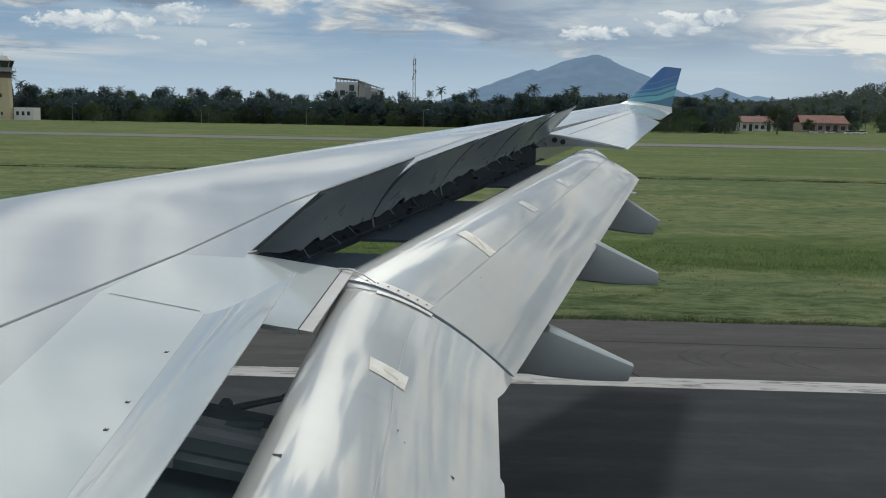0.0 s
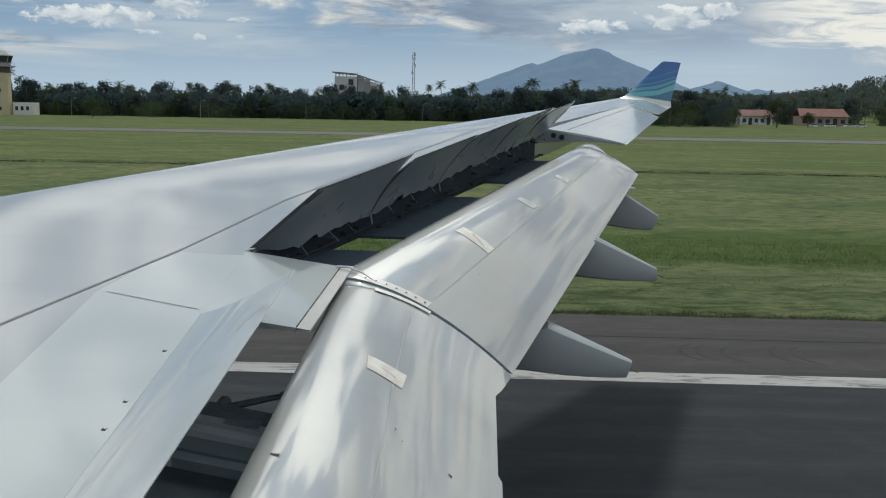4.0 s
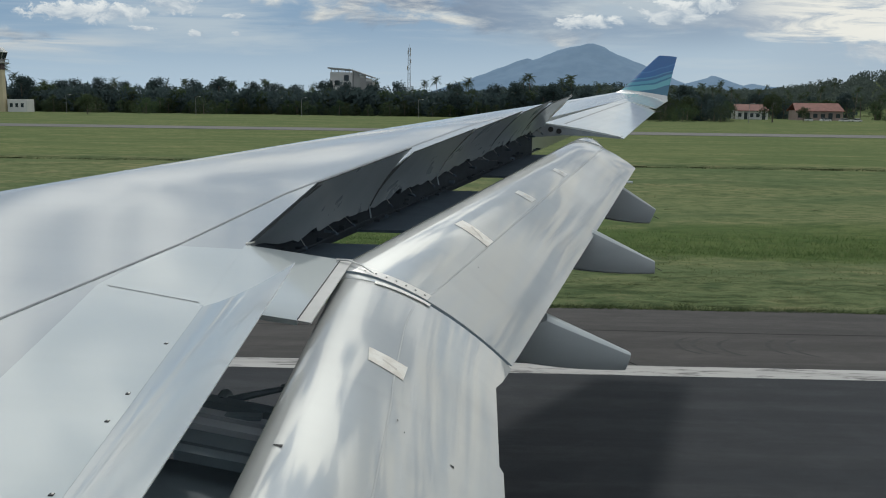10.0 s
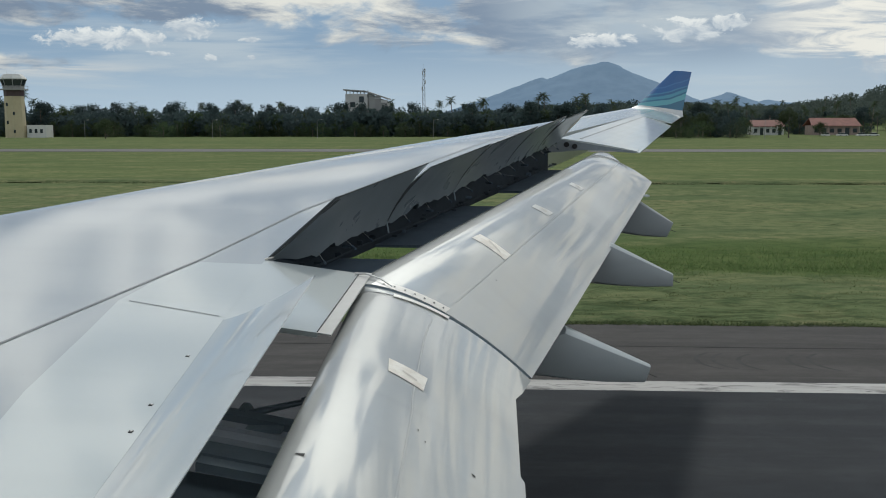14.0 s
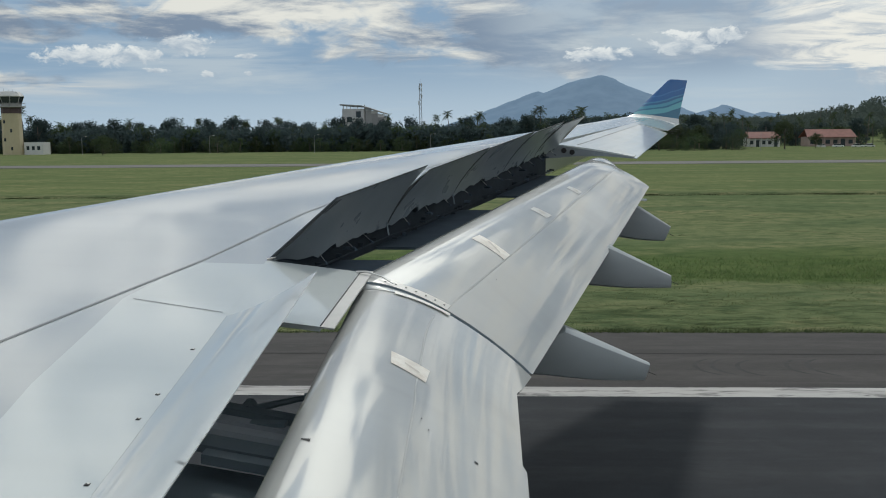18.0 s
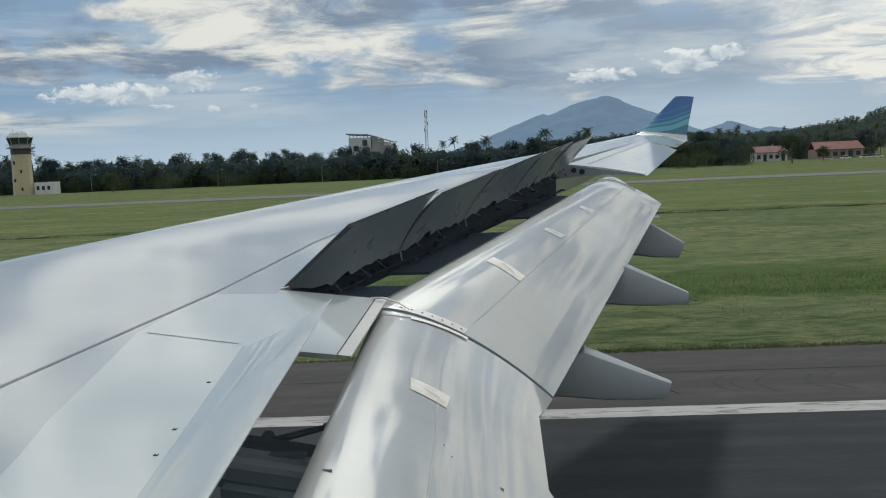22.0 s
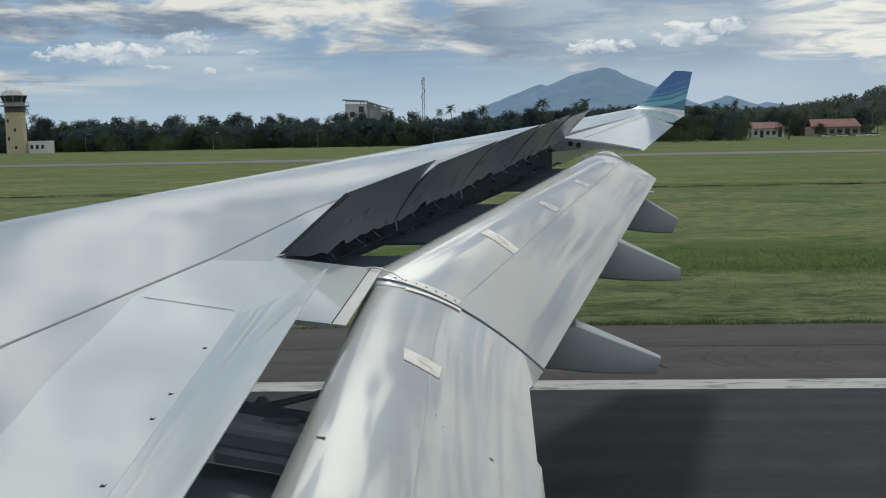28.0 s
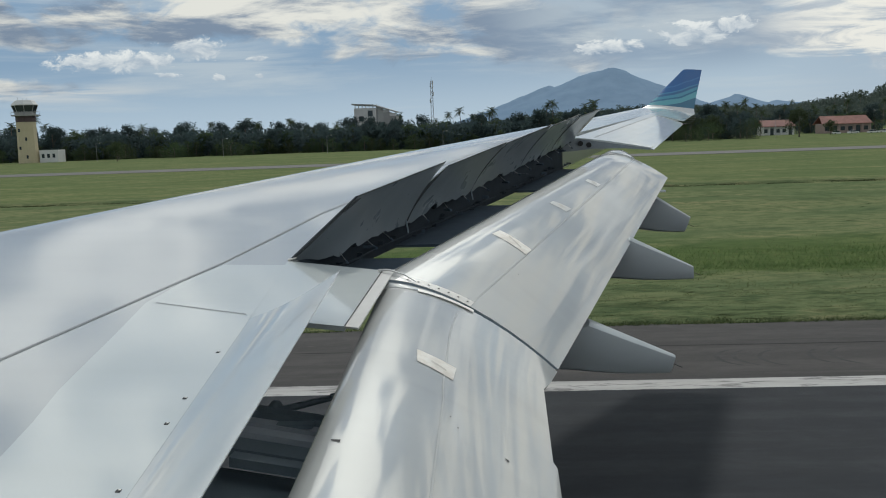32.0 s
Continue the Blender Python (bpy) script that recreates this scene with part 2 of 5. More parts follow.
# ---------------------------------------------------------------- building helpers


def part(name, bm, mat, parent=None, label="", smooth=False):
    me = bpy.data.meshes.new(name)
    bm.to_mesh(me)
    bm.free()
    me.materials.append(mat)
    if smooth:
        me.polygons.foreach_set("use_smooth", [True] * len(me.polygons))
        me.set_sharp_from_angle(angle=radians(38))
    ob = new(name, me)
    if parent is not None:
        ob.parent = parent
    return tagged(ob, label)


def thing(name, label, category, at=(0, 0, 0), group="", kind=""):
    ob = new(name)
    ob.location = at
    return tagged(ob, label, category, group, kind)


def soup(verts, faces):
    bm = bmesh.new()
    vs = [bm.verts.new(v) for v in verts]
    for f in faces:
        try:
            bm.faces.new([vs[i] for i in f])
        except ValueError:
            pass
    return bm


def loft(rings, closed=True, caps=True):
    """A skin over rings of the same count of points."""
    k = len(rings[0])
    verts = [p for r in rings for p in r]
    faces = []
    for i in range(len(rings) - 1):
        for j in range(k if closed else k - 1):
            a, b = i * k + j, i * k + (j + 1) % k
            faces.append((a, b, b + k, a + k))
    if closed and caps:
        faces += [tuple(range(k))[::-1], tuple(range((len(rings) - 1) * k, len(rings) * k))]
    bm = soup(verts, faces)
    bmesh.ops.recalc_face_normals(bm, faces=bm.faces)
    return bm


def box(cx, cy, cz, sx, sy, sz, bevel=0.0):
    bm = bmesh.new()
    bmesh.ops.create_cube(bm, size=1.0, matrix=Matrix.Translation((cx, cy, cz)) @ Matrix.Diagonal((sx, sy, sz, 1)))
    if bevel:
        bmesh.ops.bevel(bm, geom=list(bm.edges), offset=bevel, segments=2, affect="EDGES", profile=0.6)
    return bm


def tube(points, radius, sides=8, radius_end=None):
    """A round bar along points."""
    rings, n = [], len(points)
    for i, p in enumerate(points):
        p = Vector(p)
        d = (Vector(points[min(i + 1, n - 1)]) - Vector(points[max(i - 1, 0)])).normalized()
        q = d.to_track_quat("Z", "Y")
        r = radius + ((radius_end if radius_end is not None else radius) - radius) * i / max(n - 1, 1)
        rings.append([p + q @ Vector((r * math.cos(a), r * math.sin(a), 0)) for a in (2 * math.pi * j / sides for j in range(sides))])
    return loft(rings)


def plate(corners, thick, down=None):
    """A thin slab under a polygon of corners."""
    c = [Vector(p) for p in corners]
    d = (down or Vector((0, 0, -1))) * thick
    k = len(c)
    verts = c + [p + d for p in c]
    faces = [tuple(range(k)), tuple(range(k, 2 * k))[::-1]] + [(i, i + k, (i + 1) % k + k, (i + 1) % k) for i in range(k)]
    bm = soup(verts, faces)
    bmesh.ops.recalc_face_normals(bm, faces=bm.faces)
    return bm


def lerp(a, b, f):
    return a + (b - a) * f


# ---------------------------------------------------------------- the wing's form (x aft, y outboard, z up)


def x_le(y):
    return -5.25 + 0.548 * (y - 10.1)


def x_hinge(y):
    return -1.80 + 0.062 * (7.0 - y) if y < 7.0 else (lerp(-1.80, -1.91, (y - 7.0) / 1.54) if y < 8.54 else -1.91 + 0.361 * (y - 8.54))


def z_plane(y):
    return 3.75 + 0.085 * y


def z_hinge(y):
    if y < 8.54:
        return z_plane(y)
    if y < 16.6:
        return z_plane(y) + 0.26 * (y - 8.54) / 8.06
    return lerp(5.42, 5.99, (y - 16.6) / 9.7)


def top(x, y):
    """Height of the fixed upper skin."""
    s = min(max((x - x_le(y)) / (x_hinge(y) - x_le(y)), 0.0), 1.0)
    z = lerp(z_plane(y) + 0.03 + 0.07 * min(max((24 - y) / 12, 0), 1), z_hinge(y), s)
    if y > 8.54:
        z += min((y - 8.54) / 8, 1.0) * 0.16 * s * (1 - s)
    if s < 0.07:
        z -= 0.24 * (1 - math.sqrt(max(0.0, 1 - (1 - s / 0.07) ** 2)))
    return z


STATIONS = [-0.6 + 0.9 * i for i in range(31)]
CHORD_STEPS = [0, 0.002, 0.006, 0.012, 0.02, 0.03, 0.05, 0.07, 0.12, 0.2, 0.3, 0.4, 0.5, 0.6, 0.7, 0.8, 0.9, 1.0]


def wing_ring(y):
    x0, x1 = x_le(y), x_hinge(y)
    up = [Vector((lerp(x0, x1, s), y, top(lerp(x0, x1, s), y))) for s in CHORD_STEPS]
    deep = lerp(1.05, 0.22, min(max(y / 26.3, 0), 1))
    low = []
    for s in CHORD_STEPS[::-1]:
        z = z_plane(y) - 0.27 - (deep - 0.15) * (math.sin(math.pi * min(1, s * 0.9 + 0.1)) ** 0.7 if s < 1 else 0.02)
        # Unseen forward droop of the nose, added to widen the wing's runway shadow.
        droop = 0.45 * max(0.0, 1 - s / 0.07)
        low.append(Vector((lerp(x0, x1, s) - droop, y, (z if s > 0 else z_plane(y) - 0.30) - droop * 0.3)))
    return up + low


plane = thing("airliner", "white airliner on the runway with flaps and spoilers out", "airliner", (0, 0, 0))
plane.matrix_world = ATTITUDE
part("wing_box", loft([wing_ring(y) for y in STATIONS]), M_SKIN, plane, "pale grey glossy painted wing skin", smooth=True)


def on_skin(pts, lift=0.004):
    return [Vector((x, y, top(x, y) + lift)) for x, y in pts]


def strip(points, width, lift, mat, name, label=""):
    """A narrow band lying on the skin along points (x, y)."""
    a, b = [], []
    for i, (x, y) in enumerate(points):
        q, p = points[min(i + 1, len(points) - 1)], points[max(i - 1, 0)]
        d = Vector((q[0] - p[0], q[1] - p[1], 0)).normalized()
        nrm = Vector((-d.y, d.x, 0)) * width / 2
        a.append((x + nrm.x, y + nrm.y))
        b.append((x - nrm.x, y - nrm.y))
    va, vb = on_skin(a, lift), on_skin(b, lift)
    k = len(va)
    return part(name, soup(va + vb, [(i, i + 1, i + 1 + k, i + k) for i in range(k - 1)]), mat, plane, label)


def line(a, b, k=12):
    return [(lerp(a[0], b[0], i / k), lerp(a[1], b[1], i / k)) for i in range(k + 1)]


# rear edge of the main skin, and the lighter repainted area behind it
strip(line((-3.95, 2.2), (-1.97, 10.55)) + line((-1.97, 10.55), (0.6, 18.0))[1:], 0.021, 0.006, M_SEAL, "skin_seam", "dark grey sealed skin joint")
PATCH = [(-2.30, 1.8), (-2.36, 4.2), (-2.42, 4.72), (-2.50, 5.2), (-2.60, 6.3), (-2.68, 7.07), (-2.60, 7.75), (-2.44, 8.35)]
HINGE_PATCH = [(x_hinge(y) - 0.001, y) for _, y in PATCH]
va, vb = on_skin(PATCH), on_skin(HINGE_PATCH)
part("light_panel", soup(va + vb, [(i, i + 1, i + 9, i + 8) for i in range(7)]), M_PANEL, plane, "lighter repainted skin panel")
strip(line((-2.60, 7.07), (-1.83, 6.76)), 0.012, 0.007, M_SEAL, "panel_gap")
strip(line((-1.1, 13.6), (0.4, 12.9)), 0.012, 0.006, M_SEAL, "panel_gap")
strip(line((0.6, 18.0), (2.6, 23.5)), 0.018, 0.006, M_SEAL, "panel_gap")

# fixed shroud between the inboard and the outboard spoilers
SH = [(-1.80, 6.70), (-1.86, 7.6), (-1.91, 8.52), (-1.00, 8.08), (-1.03, 7.3), (-1.07, 6.43)]
part("shroud", plate([(x, y, z_plane(y) + 0.003) for x, y in SH], 0.035), M_PANEL, plane)
part("shroud_edge", plate([(x, y, z_plane(y) + 0.006 - dz) for x, y, dz in ((-1.064, 6.42, 0), (-0.999, 8.10, 0), (-0.90, 8.09, 0.0), (-0.965, 6.38, 0.0))], 0.012), M_EDGE, plane, "cream sealing strip along the shroud")
part("edge_bead", tube([(-1.066, 6.44, z_plane(6.44) + 0.008), (-1.04, 7.1, z_plane(7.1) + 0.009), (-1.001, 8.08, z_plane(8.08) + 0.008)], 0.005, 5), M_BLACK, plane)
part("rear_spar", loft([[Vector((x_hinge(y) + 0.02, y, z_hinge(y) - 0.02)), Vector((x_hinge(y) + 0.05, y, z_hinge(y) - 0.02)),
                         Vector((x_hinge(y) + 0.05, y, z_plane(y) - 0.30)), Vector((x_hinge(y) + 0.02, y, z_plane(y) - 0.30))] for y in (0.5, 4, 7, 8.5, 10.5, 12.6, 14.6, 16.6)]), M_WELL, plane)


def bend(p, q, r, f):
    """A point on the curve from p to r that leans towards q."""
    return p.lerp(q, f).lerp(q.lerp(r, f), f)


def sheet(rows):
    k = len(rows[0])
    return soup([p for r in rows for p in r], [(i * k + j, i * k + j + 1, (i + 1) * k + j + 1, (i + 1) * k + j) for i in range(len(rows) - 1) for j in range(k - 1)])


def spoiler(y0, y1, chord, deg, seed, gap=0.003):
    """A hinged panel on top of the wing, raised by deg, with a hollow lower skin that ends in a ragged seal."""
    r = random.Random(seed)
    a, b = Vector((x_hinge(y0 + gap), y0 + gap, z_hinge(y0 + gap) + 0.004)), Vector((x_hinge(y1 - gap), y1 - gap, z_hinge(y1 - gap) + 0.004))
    turn = Matrix.Rotation(radians(-deg), 3, (b - a).normalized()) @ Vector((chord, 0, 0))
    c, d = b + turn, a + turn
    nrm = (b - a).cross(d - a).normalized()
    nrm = nrm if nrm.z > 0 else -nrm
    rows = []
    for f in (0, 0.12, 0.5, 0.9, 1.0):
        th = lerp(0.024, 0.008, f)
        p, q = a.lerp(d, f), b.lerp(c, f)
        rows.append([p, q, q - nrm * th, p - nrm * th])
    ob = part("spoiler", loft(rows), M_PANEL, plane, "raised spoiler panel")

    def under(u, v, off):
        return a.lerp(b, u).lerp(d.lerp(c, u), v) - nrm * (lerp(0.024, 0.008, v) + off)

    k, skin, hem = 26, [], []
    notch = r.uniform(0.25, 0.7)
    for i in range(k + 1):
        u = i / k
        edge = 0.004 + 0.992 * u
        rag = 0.02 * math.sin(u * 8 + seed) + 0.014 * math.sin(u * 37 + 2 * seed) + r.uniform(-0.010, 0.010)
        rag += 0.055 if abs(u - notch) < 0.06 else 0.0
        start = min(1.0, 0.12 + u * 3.2) if y0 < 9 else 1.0
        foot = a.lerp(b, edge) + Vector((start * (0.20 + rag * 0.6), 0, -0.085 * start + start * rag))
        tip, mid = under(edge, 0.985, 0.004), under(edge, 0.42, 0.035)
        skin.append([bend(tip, mid, foot, f) for f in (0, 0.12, 0.28, 0.46, 0.66, 0.85, 1.0)])
        if i in (0, k):
            side = [under(edge, lerp(0.985, 0.02, f), 0.0) for f in (0, 0.12, 0.28, 0.46, 0.66, 0.85, 1.0)]
            if i:
                skin.append(side)
            else:
                # Inboard side wall coloured dark so the panel joint reads as a dark line.
                part("side_seal", sheet([side, skin[0]]), M_RIM, ob, "dark side wall of the lower skin")
        hem.append([foot, foot + Vector((-0.03, 0, -0.012)), foot + Vector((-0.10, 0, 0.01))])
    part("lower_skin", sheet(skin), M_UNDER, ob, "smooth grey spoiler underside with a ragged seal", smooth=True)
    part("edge_rim", tube([d - nrm * 0.006, d.lerp(c, 0.5) - nrm * 0.006, c - nrm * 0.006], 0.006, 6), M_RIM, ob, "dark trailing edge rim")
    if y0 < 9:
        rise, along = (d - a).normalized(), (b - a).normalized()
        part("side_rim", tube([a.lerp(d, f) - nrm * lerp(0.012, 0.004, f) for f in (0.02, 0.5, 1.0)], 0.0135, 6, 0.008), M_RIM, ob, "dark side rim")
        part("corner_patch", plate([d - nrm * 0.022 + rise * u + along * v for u, v in ((-0.03, 0.01), (-0.03, 0.10), (-0.20, 0.06), (-0.20, 0.01))], 0.004, -nrm), M_RIM, ob, "dark corner patch")
        part("hinge_fitting", tube([a + Vector((0.0, -0.02, 0.004)), a + Vector((0.08, -0.025, 0.024))], 0.011, 8, 0.006), M_STRAP, ob, "pale hinge fitting")
    part("seal_hem", sheet(hem), M_WELL, ob, "torn seal edge coloured as dark as the well")
    for i, u in enumerate((0.25, 0.52, 0.80)):
        u += r.uniform(-0.07, 0.07)
        p1 = a.lerp(b, u) + Vector((r.uniform(0.15, 0.19), 0, -0.07))
        foot = p1 + Vector((r.uniform(0.05, 0.12), -r.uniform(0.08, 0.22), -r.uniform(0.05, 0.09)))
        part("actuator_rod", tube([p1, foot], 0.0034, 6), M_STEEL, ob, "bright steel actuator rod")
        part("rod_end", tube([foot.lerp(p1, 0.14), foot + (foot - p1) * 0.12], 0.011, 8), M_DARK, ob)
        if i % 2:
            part("actuator_body", tube([foot + Vector((-0.05, 0.10, -0.01)), foot + Vector((0.03, -0.10, 0.0))], 0.014, 8), M_DARK, ob)
    return ob


OUTER = ((8.54, 10.45, 0.85, 44.3), (10.45, 12.25, 0.84, 40.8), (12.25, 14.05, 0.84, 40.0), (14.05, 15.45, 0.84, 38.8), (15.45, 16.7, 0.82, 36.6))
for i, (y0, y1, chord, deg) in enumerate(OUTER):
    ob = spoiler(y0, y1, chord, deg, 3 + i)
    if i < 2:
        p, a = Vector((x_hinge(y1), y1 - 0.01, z_hinge(y1) - 0.03)), radians(deg)
        tip = p + Vector((chord * math.cos(a), -0.012, chord * math.sin(a) - 0.01))
        if i == 0:
            # Pale tapered tube stands in for the sunlit gap beside the first panel.
            part("edge_seal", tube([p.lerp(tip, 0.46), p.lerp(tip, 0.72), tip], 0.0025, 6, 0.013), M_STRAP, ob, "pale tube imitating the sunlit joint gap")
        part("seal_tail", tube([p + Vector((0.22, -0.05, -0.16)), p + Vector((0.20, -0.03, -0.05)), p.lerp(tip, 0.22) + Vector((0.05, -0.03, -0.02)), p.lerp(tip, 0.50)], 0.009, 6), M_RIB, ob)
# pale plate added at the last panel's outer end, imitating the wing's reflection
y0, y1, chord, deg = OUTER[-1]
e0, e1 = Vector((x_hinge(y1) + 0.06, y1 + 0.012, z_hinge(y1) - 0.02)), Vector((x_hinge(y1) + chord * math.cos(radians(deg)), y1 + 0.012, z_hinge(y1) + chord * math.sin(radians(deg)) - 0.012))
part("end_plate", plate([e0, e0.lerp(e1, 0.35) + Vector((0.03, 0, -0.10)), e0.lerp(e1, 0.75) + Vector((0.02, 0, -0.06)), e1, e0.lerp(e1, 0.5) + Vector((0, 0, 0.005))], 0.012, Vector((0, 1, 0))), M_STRAP, ob, "pale plate imitating the reflected wing")


def inner_spoiler(y0=2.2, y1=6.68):
    """The long inboard panel, which rises from its hinge in a hollow curve."""
    k, rows = 16, []
    fs = (0, 0.10, 0.2, 0.3, 0.42, 0.55, 0.7, 0.85, 1.0)
    for i in range(k + 1):
        u = i / k
        y = lerp(y0, y1, u)
        h = Vector((x_hinge(y), y, z_plane(y) + 0.004))
        chord = lerp(0.90, 0.75, u)
        tip = Vector((-1.80 + chord * math.cos(radians(26)), y, z_plane(y) + 0.004 + chord * math.sin(radians(26))))
        mid = h.lerp(Vector((tip.x, y, h.z)), 0.40) + Vector((0, 0, 0.065))
        crest = [bend(h, mid, tip, f) for f in fs]
        rows.append(crest + [p - Vector((0, 0, lerp(0.03, 0.008, f))) for p, f in zip(crest[::-1], fs[::-1])])
    return part("spoiler", loft(rows), M_SPOILER, plane, "long raised inboard spoiler panel mirroring the clouds", smooth=True)


inner_spoiler()

# small hinge brackets along the inboard spoiler
for y in (5.89, 5.08, 4.72, 3.96):
    x = x_hinge(y) - 0.055
    b = part("hinge_bracket", box(x, y, z_plane(y) + 0.005, 0.022, 0.028, 0.006, 0.001), M_BLACK, plane)
    part("bracket_pin", box(x + 0.004, y + 0.004, z_plane(y) + 0.009, 0.009, 0.011, 0.004, 0.001), M_STRAP, b)

# ---------------------------------------------------------------- flaps


def foil(nose, tail, thick, y, shear=0.0, sides=14, cut=1.0):
    """A flap section from nose to tail, upper side first, cut short at a share of its chord."""
    n, t = Vector((nose[0], 0, nose[1])), Vector((tail[0], 0, tail[1]))
    d = t - n
    c = d.length
    d.normalize()
    up = Vector((-d.z, 0, d.x))
    ups, lows = [], []
    for i in range(sides + 1):
        u = 0.5 * (1 - math.cos(math.pi * i / sides)) * cut
        th = thick * c * 5 * (0.2969 * math.sqrt(u) - 0.126 * u - 0.3516 * u * u + 0.2843 * u ** 3 - 0.1015 * u ** 4)
        camber = 0.033 * c * 4 * u * (1 - u)
        ups.append(n + d * (u * c) + up * (camber + th) + Vector((0, y + shear * u, 0)))
        lows.append(n + d * (u * c) + up * (camber * 0.6 - th * 0.6) + Vector((0, y + shear * u, 0)))
    return ups + lows[1:-1][::-1]


def tail_x(y):
    if y > 7.2:
        return lerp(0.285, 0.45, min((y - 7.2) / 0.75, 1))
    return 0.275 if y > 5.87 else 0.305


def inner_section(y):
    dz = 0.085 * (y - 8.0) + 0.014 * max(0.0, (y - 7.2) / 0.75) ** 1.5
    return (lerp(-0.96, -0.99, (y - 4) / 4), 4.33 + dz), (0.45, 3.557 + dz)


def inner_cut(y):
    n = inner_section(y)[0][0]
    return (tail_x(y) - n) / (0.45 - n)


def outer_section(y):
    f = (y - 8.0) / 8.0
    return (lerp(-1.01, 1.66, f), lerp(4.385, 5.13, f)), (lerp(0.45, 2.71, f), lerp(3.57, 4.73, f))


def flap_point(kind, y, u, lift=0.003):
    nose, tail = inner_section(y) if kind == "in" else outer_section(y)
    thick = FLAP_T * (0.965 if kind == "in" else 1.0)
    u = u * inner_cut(y) if kind == "in" else u
    n, t = Vector((nose[0], 0, nose[1])), Vector((tail[0], 0, tail[1]))
    d = t - n
    c = d.length
    d.normalize()
    up = Vector((-d.z, 0, d.x))
    th = thick * c * 5 * (0.2969 * math.sqrt(u) - 0.126 * u - 0.3516 * u * u + 0.2843 * u ** 3 - 0.1015 * u ** 4)
    return n + d * (u * c) + up * (0.033 * c * 4 * u * (1 - u) + th + lift) + Vector((0, y, 0))


FLAP_T = 0.17
rings = [foil(*inner_section(y), FLAP_T * 0.965, y, 0.0, 18, inner_cut(y)) for y in (0.8, 2.5, 4.2, 5.3, 5.85, 5.89, 6.5, 7.2, 7.45)] + [foil(inner_section(7.7)[0], inner_section(7.95)[1], FLAP_T * 0.965, 7.715, 0.27, 18)]
flap_in = part("inboard_flap", loft(rings), M_FLAP, plane, "lowered inboard flap with a shiny rounded nose", smooth=True)
rings = [foil(outer_section(7.75)[0], outer_section(8.03)[1], FLAP_T, 7.75, 0.29)] + [foil(*outer_section(y), FLAP_T, y) for y in (8.4, 9.5, 11, 12.5, 14, 15.2, 15.9)]
rings += [foil(outer_section(16.0)[0], outer_section(16.0)[1], FLAP_T * 0.8, 16.0)]
flap_out = part("outboard_flap", loft(rings), M_FLAP, plane, "lowered outboard flap with a shiny rounded nose", smooth=True)
rib = foil(outer_section(7.75)[0], outer_section(8.03)[1], FLAP_T * 0.97, 7.742, 0.29)
part("end_rib", soup(rib, [tuple(range(len(rib)))]), M_RIB, flap_out, "dark grey flap end rib")


def flap_patch(kind, parent, quad, mat, name, label="", k=6, lift=0.004):
    """A thin sheet lying on a flap: quad of (y, u) corners."""
    (a, b, c, d) = quad
    verts = []
    for i in range(k + 1):
        f = i / k
        for p, q in ((a, b), (d, c)):
            verts.append(flap_point(kind, lerp(p[0], q[0], f), lerp(p[1], q[1], f), lift))
    return part(name, soup(verts, [(2 * i, 2 * i + 2, 2 * i + 3, 2 * i + 1) for i in range(k)]), mat, parent, label)


for (kind, parent, quad) in (("in", flap_in, ((6.10, 0.275), (6.05, 0.455), (6.30, 0.465), (6.32, 0.262))), ("out", flap_out, ((9.75, 0.188), (9.60, 0.462), (9.80, 0.462), (9.95, 0.20))),
                             ("out", flap_out, ((11.60, 0.25), (11.55, 0.413), (11.75, 0.425), (11.75, 0.25))), ("out", flap_out, ((13.30, 0.275), (13.25, 0.425), (13.45, 0.425), (13.45, 0.275)))):
    flap_patch(kind, parent, quad, M_TAPE if quad[0][0] < 11 else M_FADED, "tape_patch", "strip of pale speed tape" if quad[0][0] < 11 else "faded strip of speed tape")
    (y0, u0), (y1, u1) = quad[0], quad[1]
    flap_patch(kind, parent, ((y0 + 0.09, lerp(u0, u1, 0.35)), (y1 + 0.09, lerp(u0, u1, 0.78)), (y1 + 0.12, lerp(u0, u1, 0.78)), (y0 + 0.12, lerp(u0, u1, 0.35))), M_CREASE, "tape_crease", k=3, lift=0.006)
# rounded closing piece on the nose of the outboard flap's free end
NOSE_END = ((0.0, 16.62), (0.04, 16.68), (0.10, 16.70), (0.18, 16.66), (0.27, 16.50), (0.36, 16.27), (0.45, 16.03))


def nose_piece(name, g0, g1, mat, label):
    rows = []
    for i in range(6):
        g = lerp(g0, g1, i / 5)
        up = [flap_point("out", lerp(15.93, ye, g), u, 0.004) - Vector((0, 0, 0.10 * g ** 4)) for u, ye in NOSE_END]
        low = [p - Vector((0, 0, (0.02 + 0.16 * math.sin(math.pi * u / 0.5)) * (1 - 0.8 * g ** 3))) for p, (u, ye) in zip(up, NOSE_END)]
        rows.append(up + low[::-1])
    part(name, loft(rows), mat, flap_out, label, smooth=True)


nose_piece("nose_closing", 0.0, 0.62, M_FLAP, "shiny closing piece of the flap nose")
nose_piece("nose_cap", 0.62, 1.0, M_FAIR, "grey rounded cap on the flap nose")
# rib line along each flap, joint straps and their rivets
flap_patch("in", flap_in, ((1.0, 0.428), (7.55, 0.402), (7.55, 0.408), (1.0, 0.436)), M_JOINT, "skin_joint", k=24, lift=0.002)
flap_patch("out", flap_out, ((8.1, 0.462), (15.9, 0.455), (15.9, 0.462), (8.1, 0.467)), M_JOINT, "skin_joint", k=24, lift=0.002)
flap_patch("out", flap_out, ((7.775, 0.10), (7.885, 0.47), (8.0, 0.47), (7.89, 0.10)), M_STRAP, "joint_strap", "riveted pale metal strap", k=10, lift=0.008)
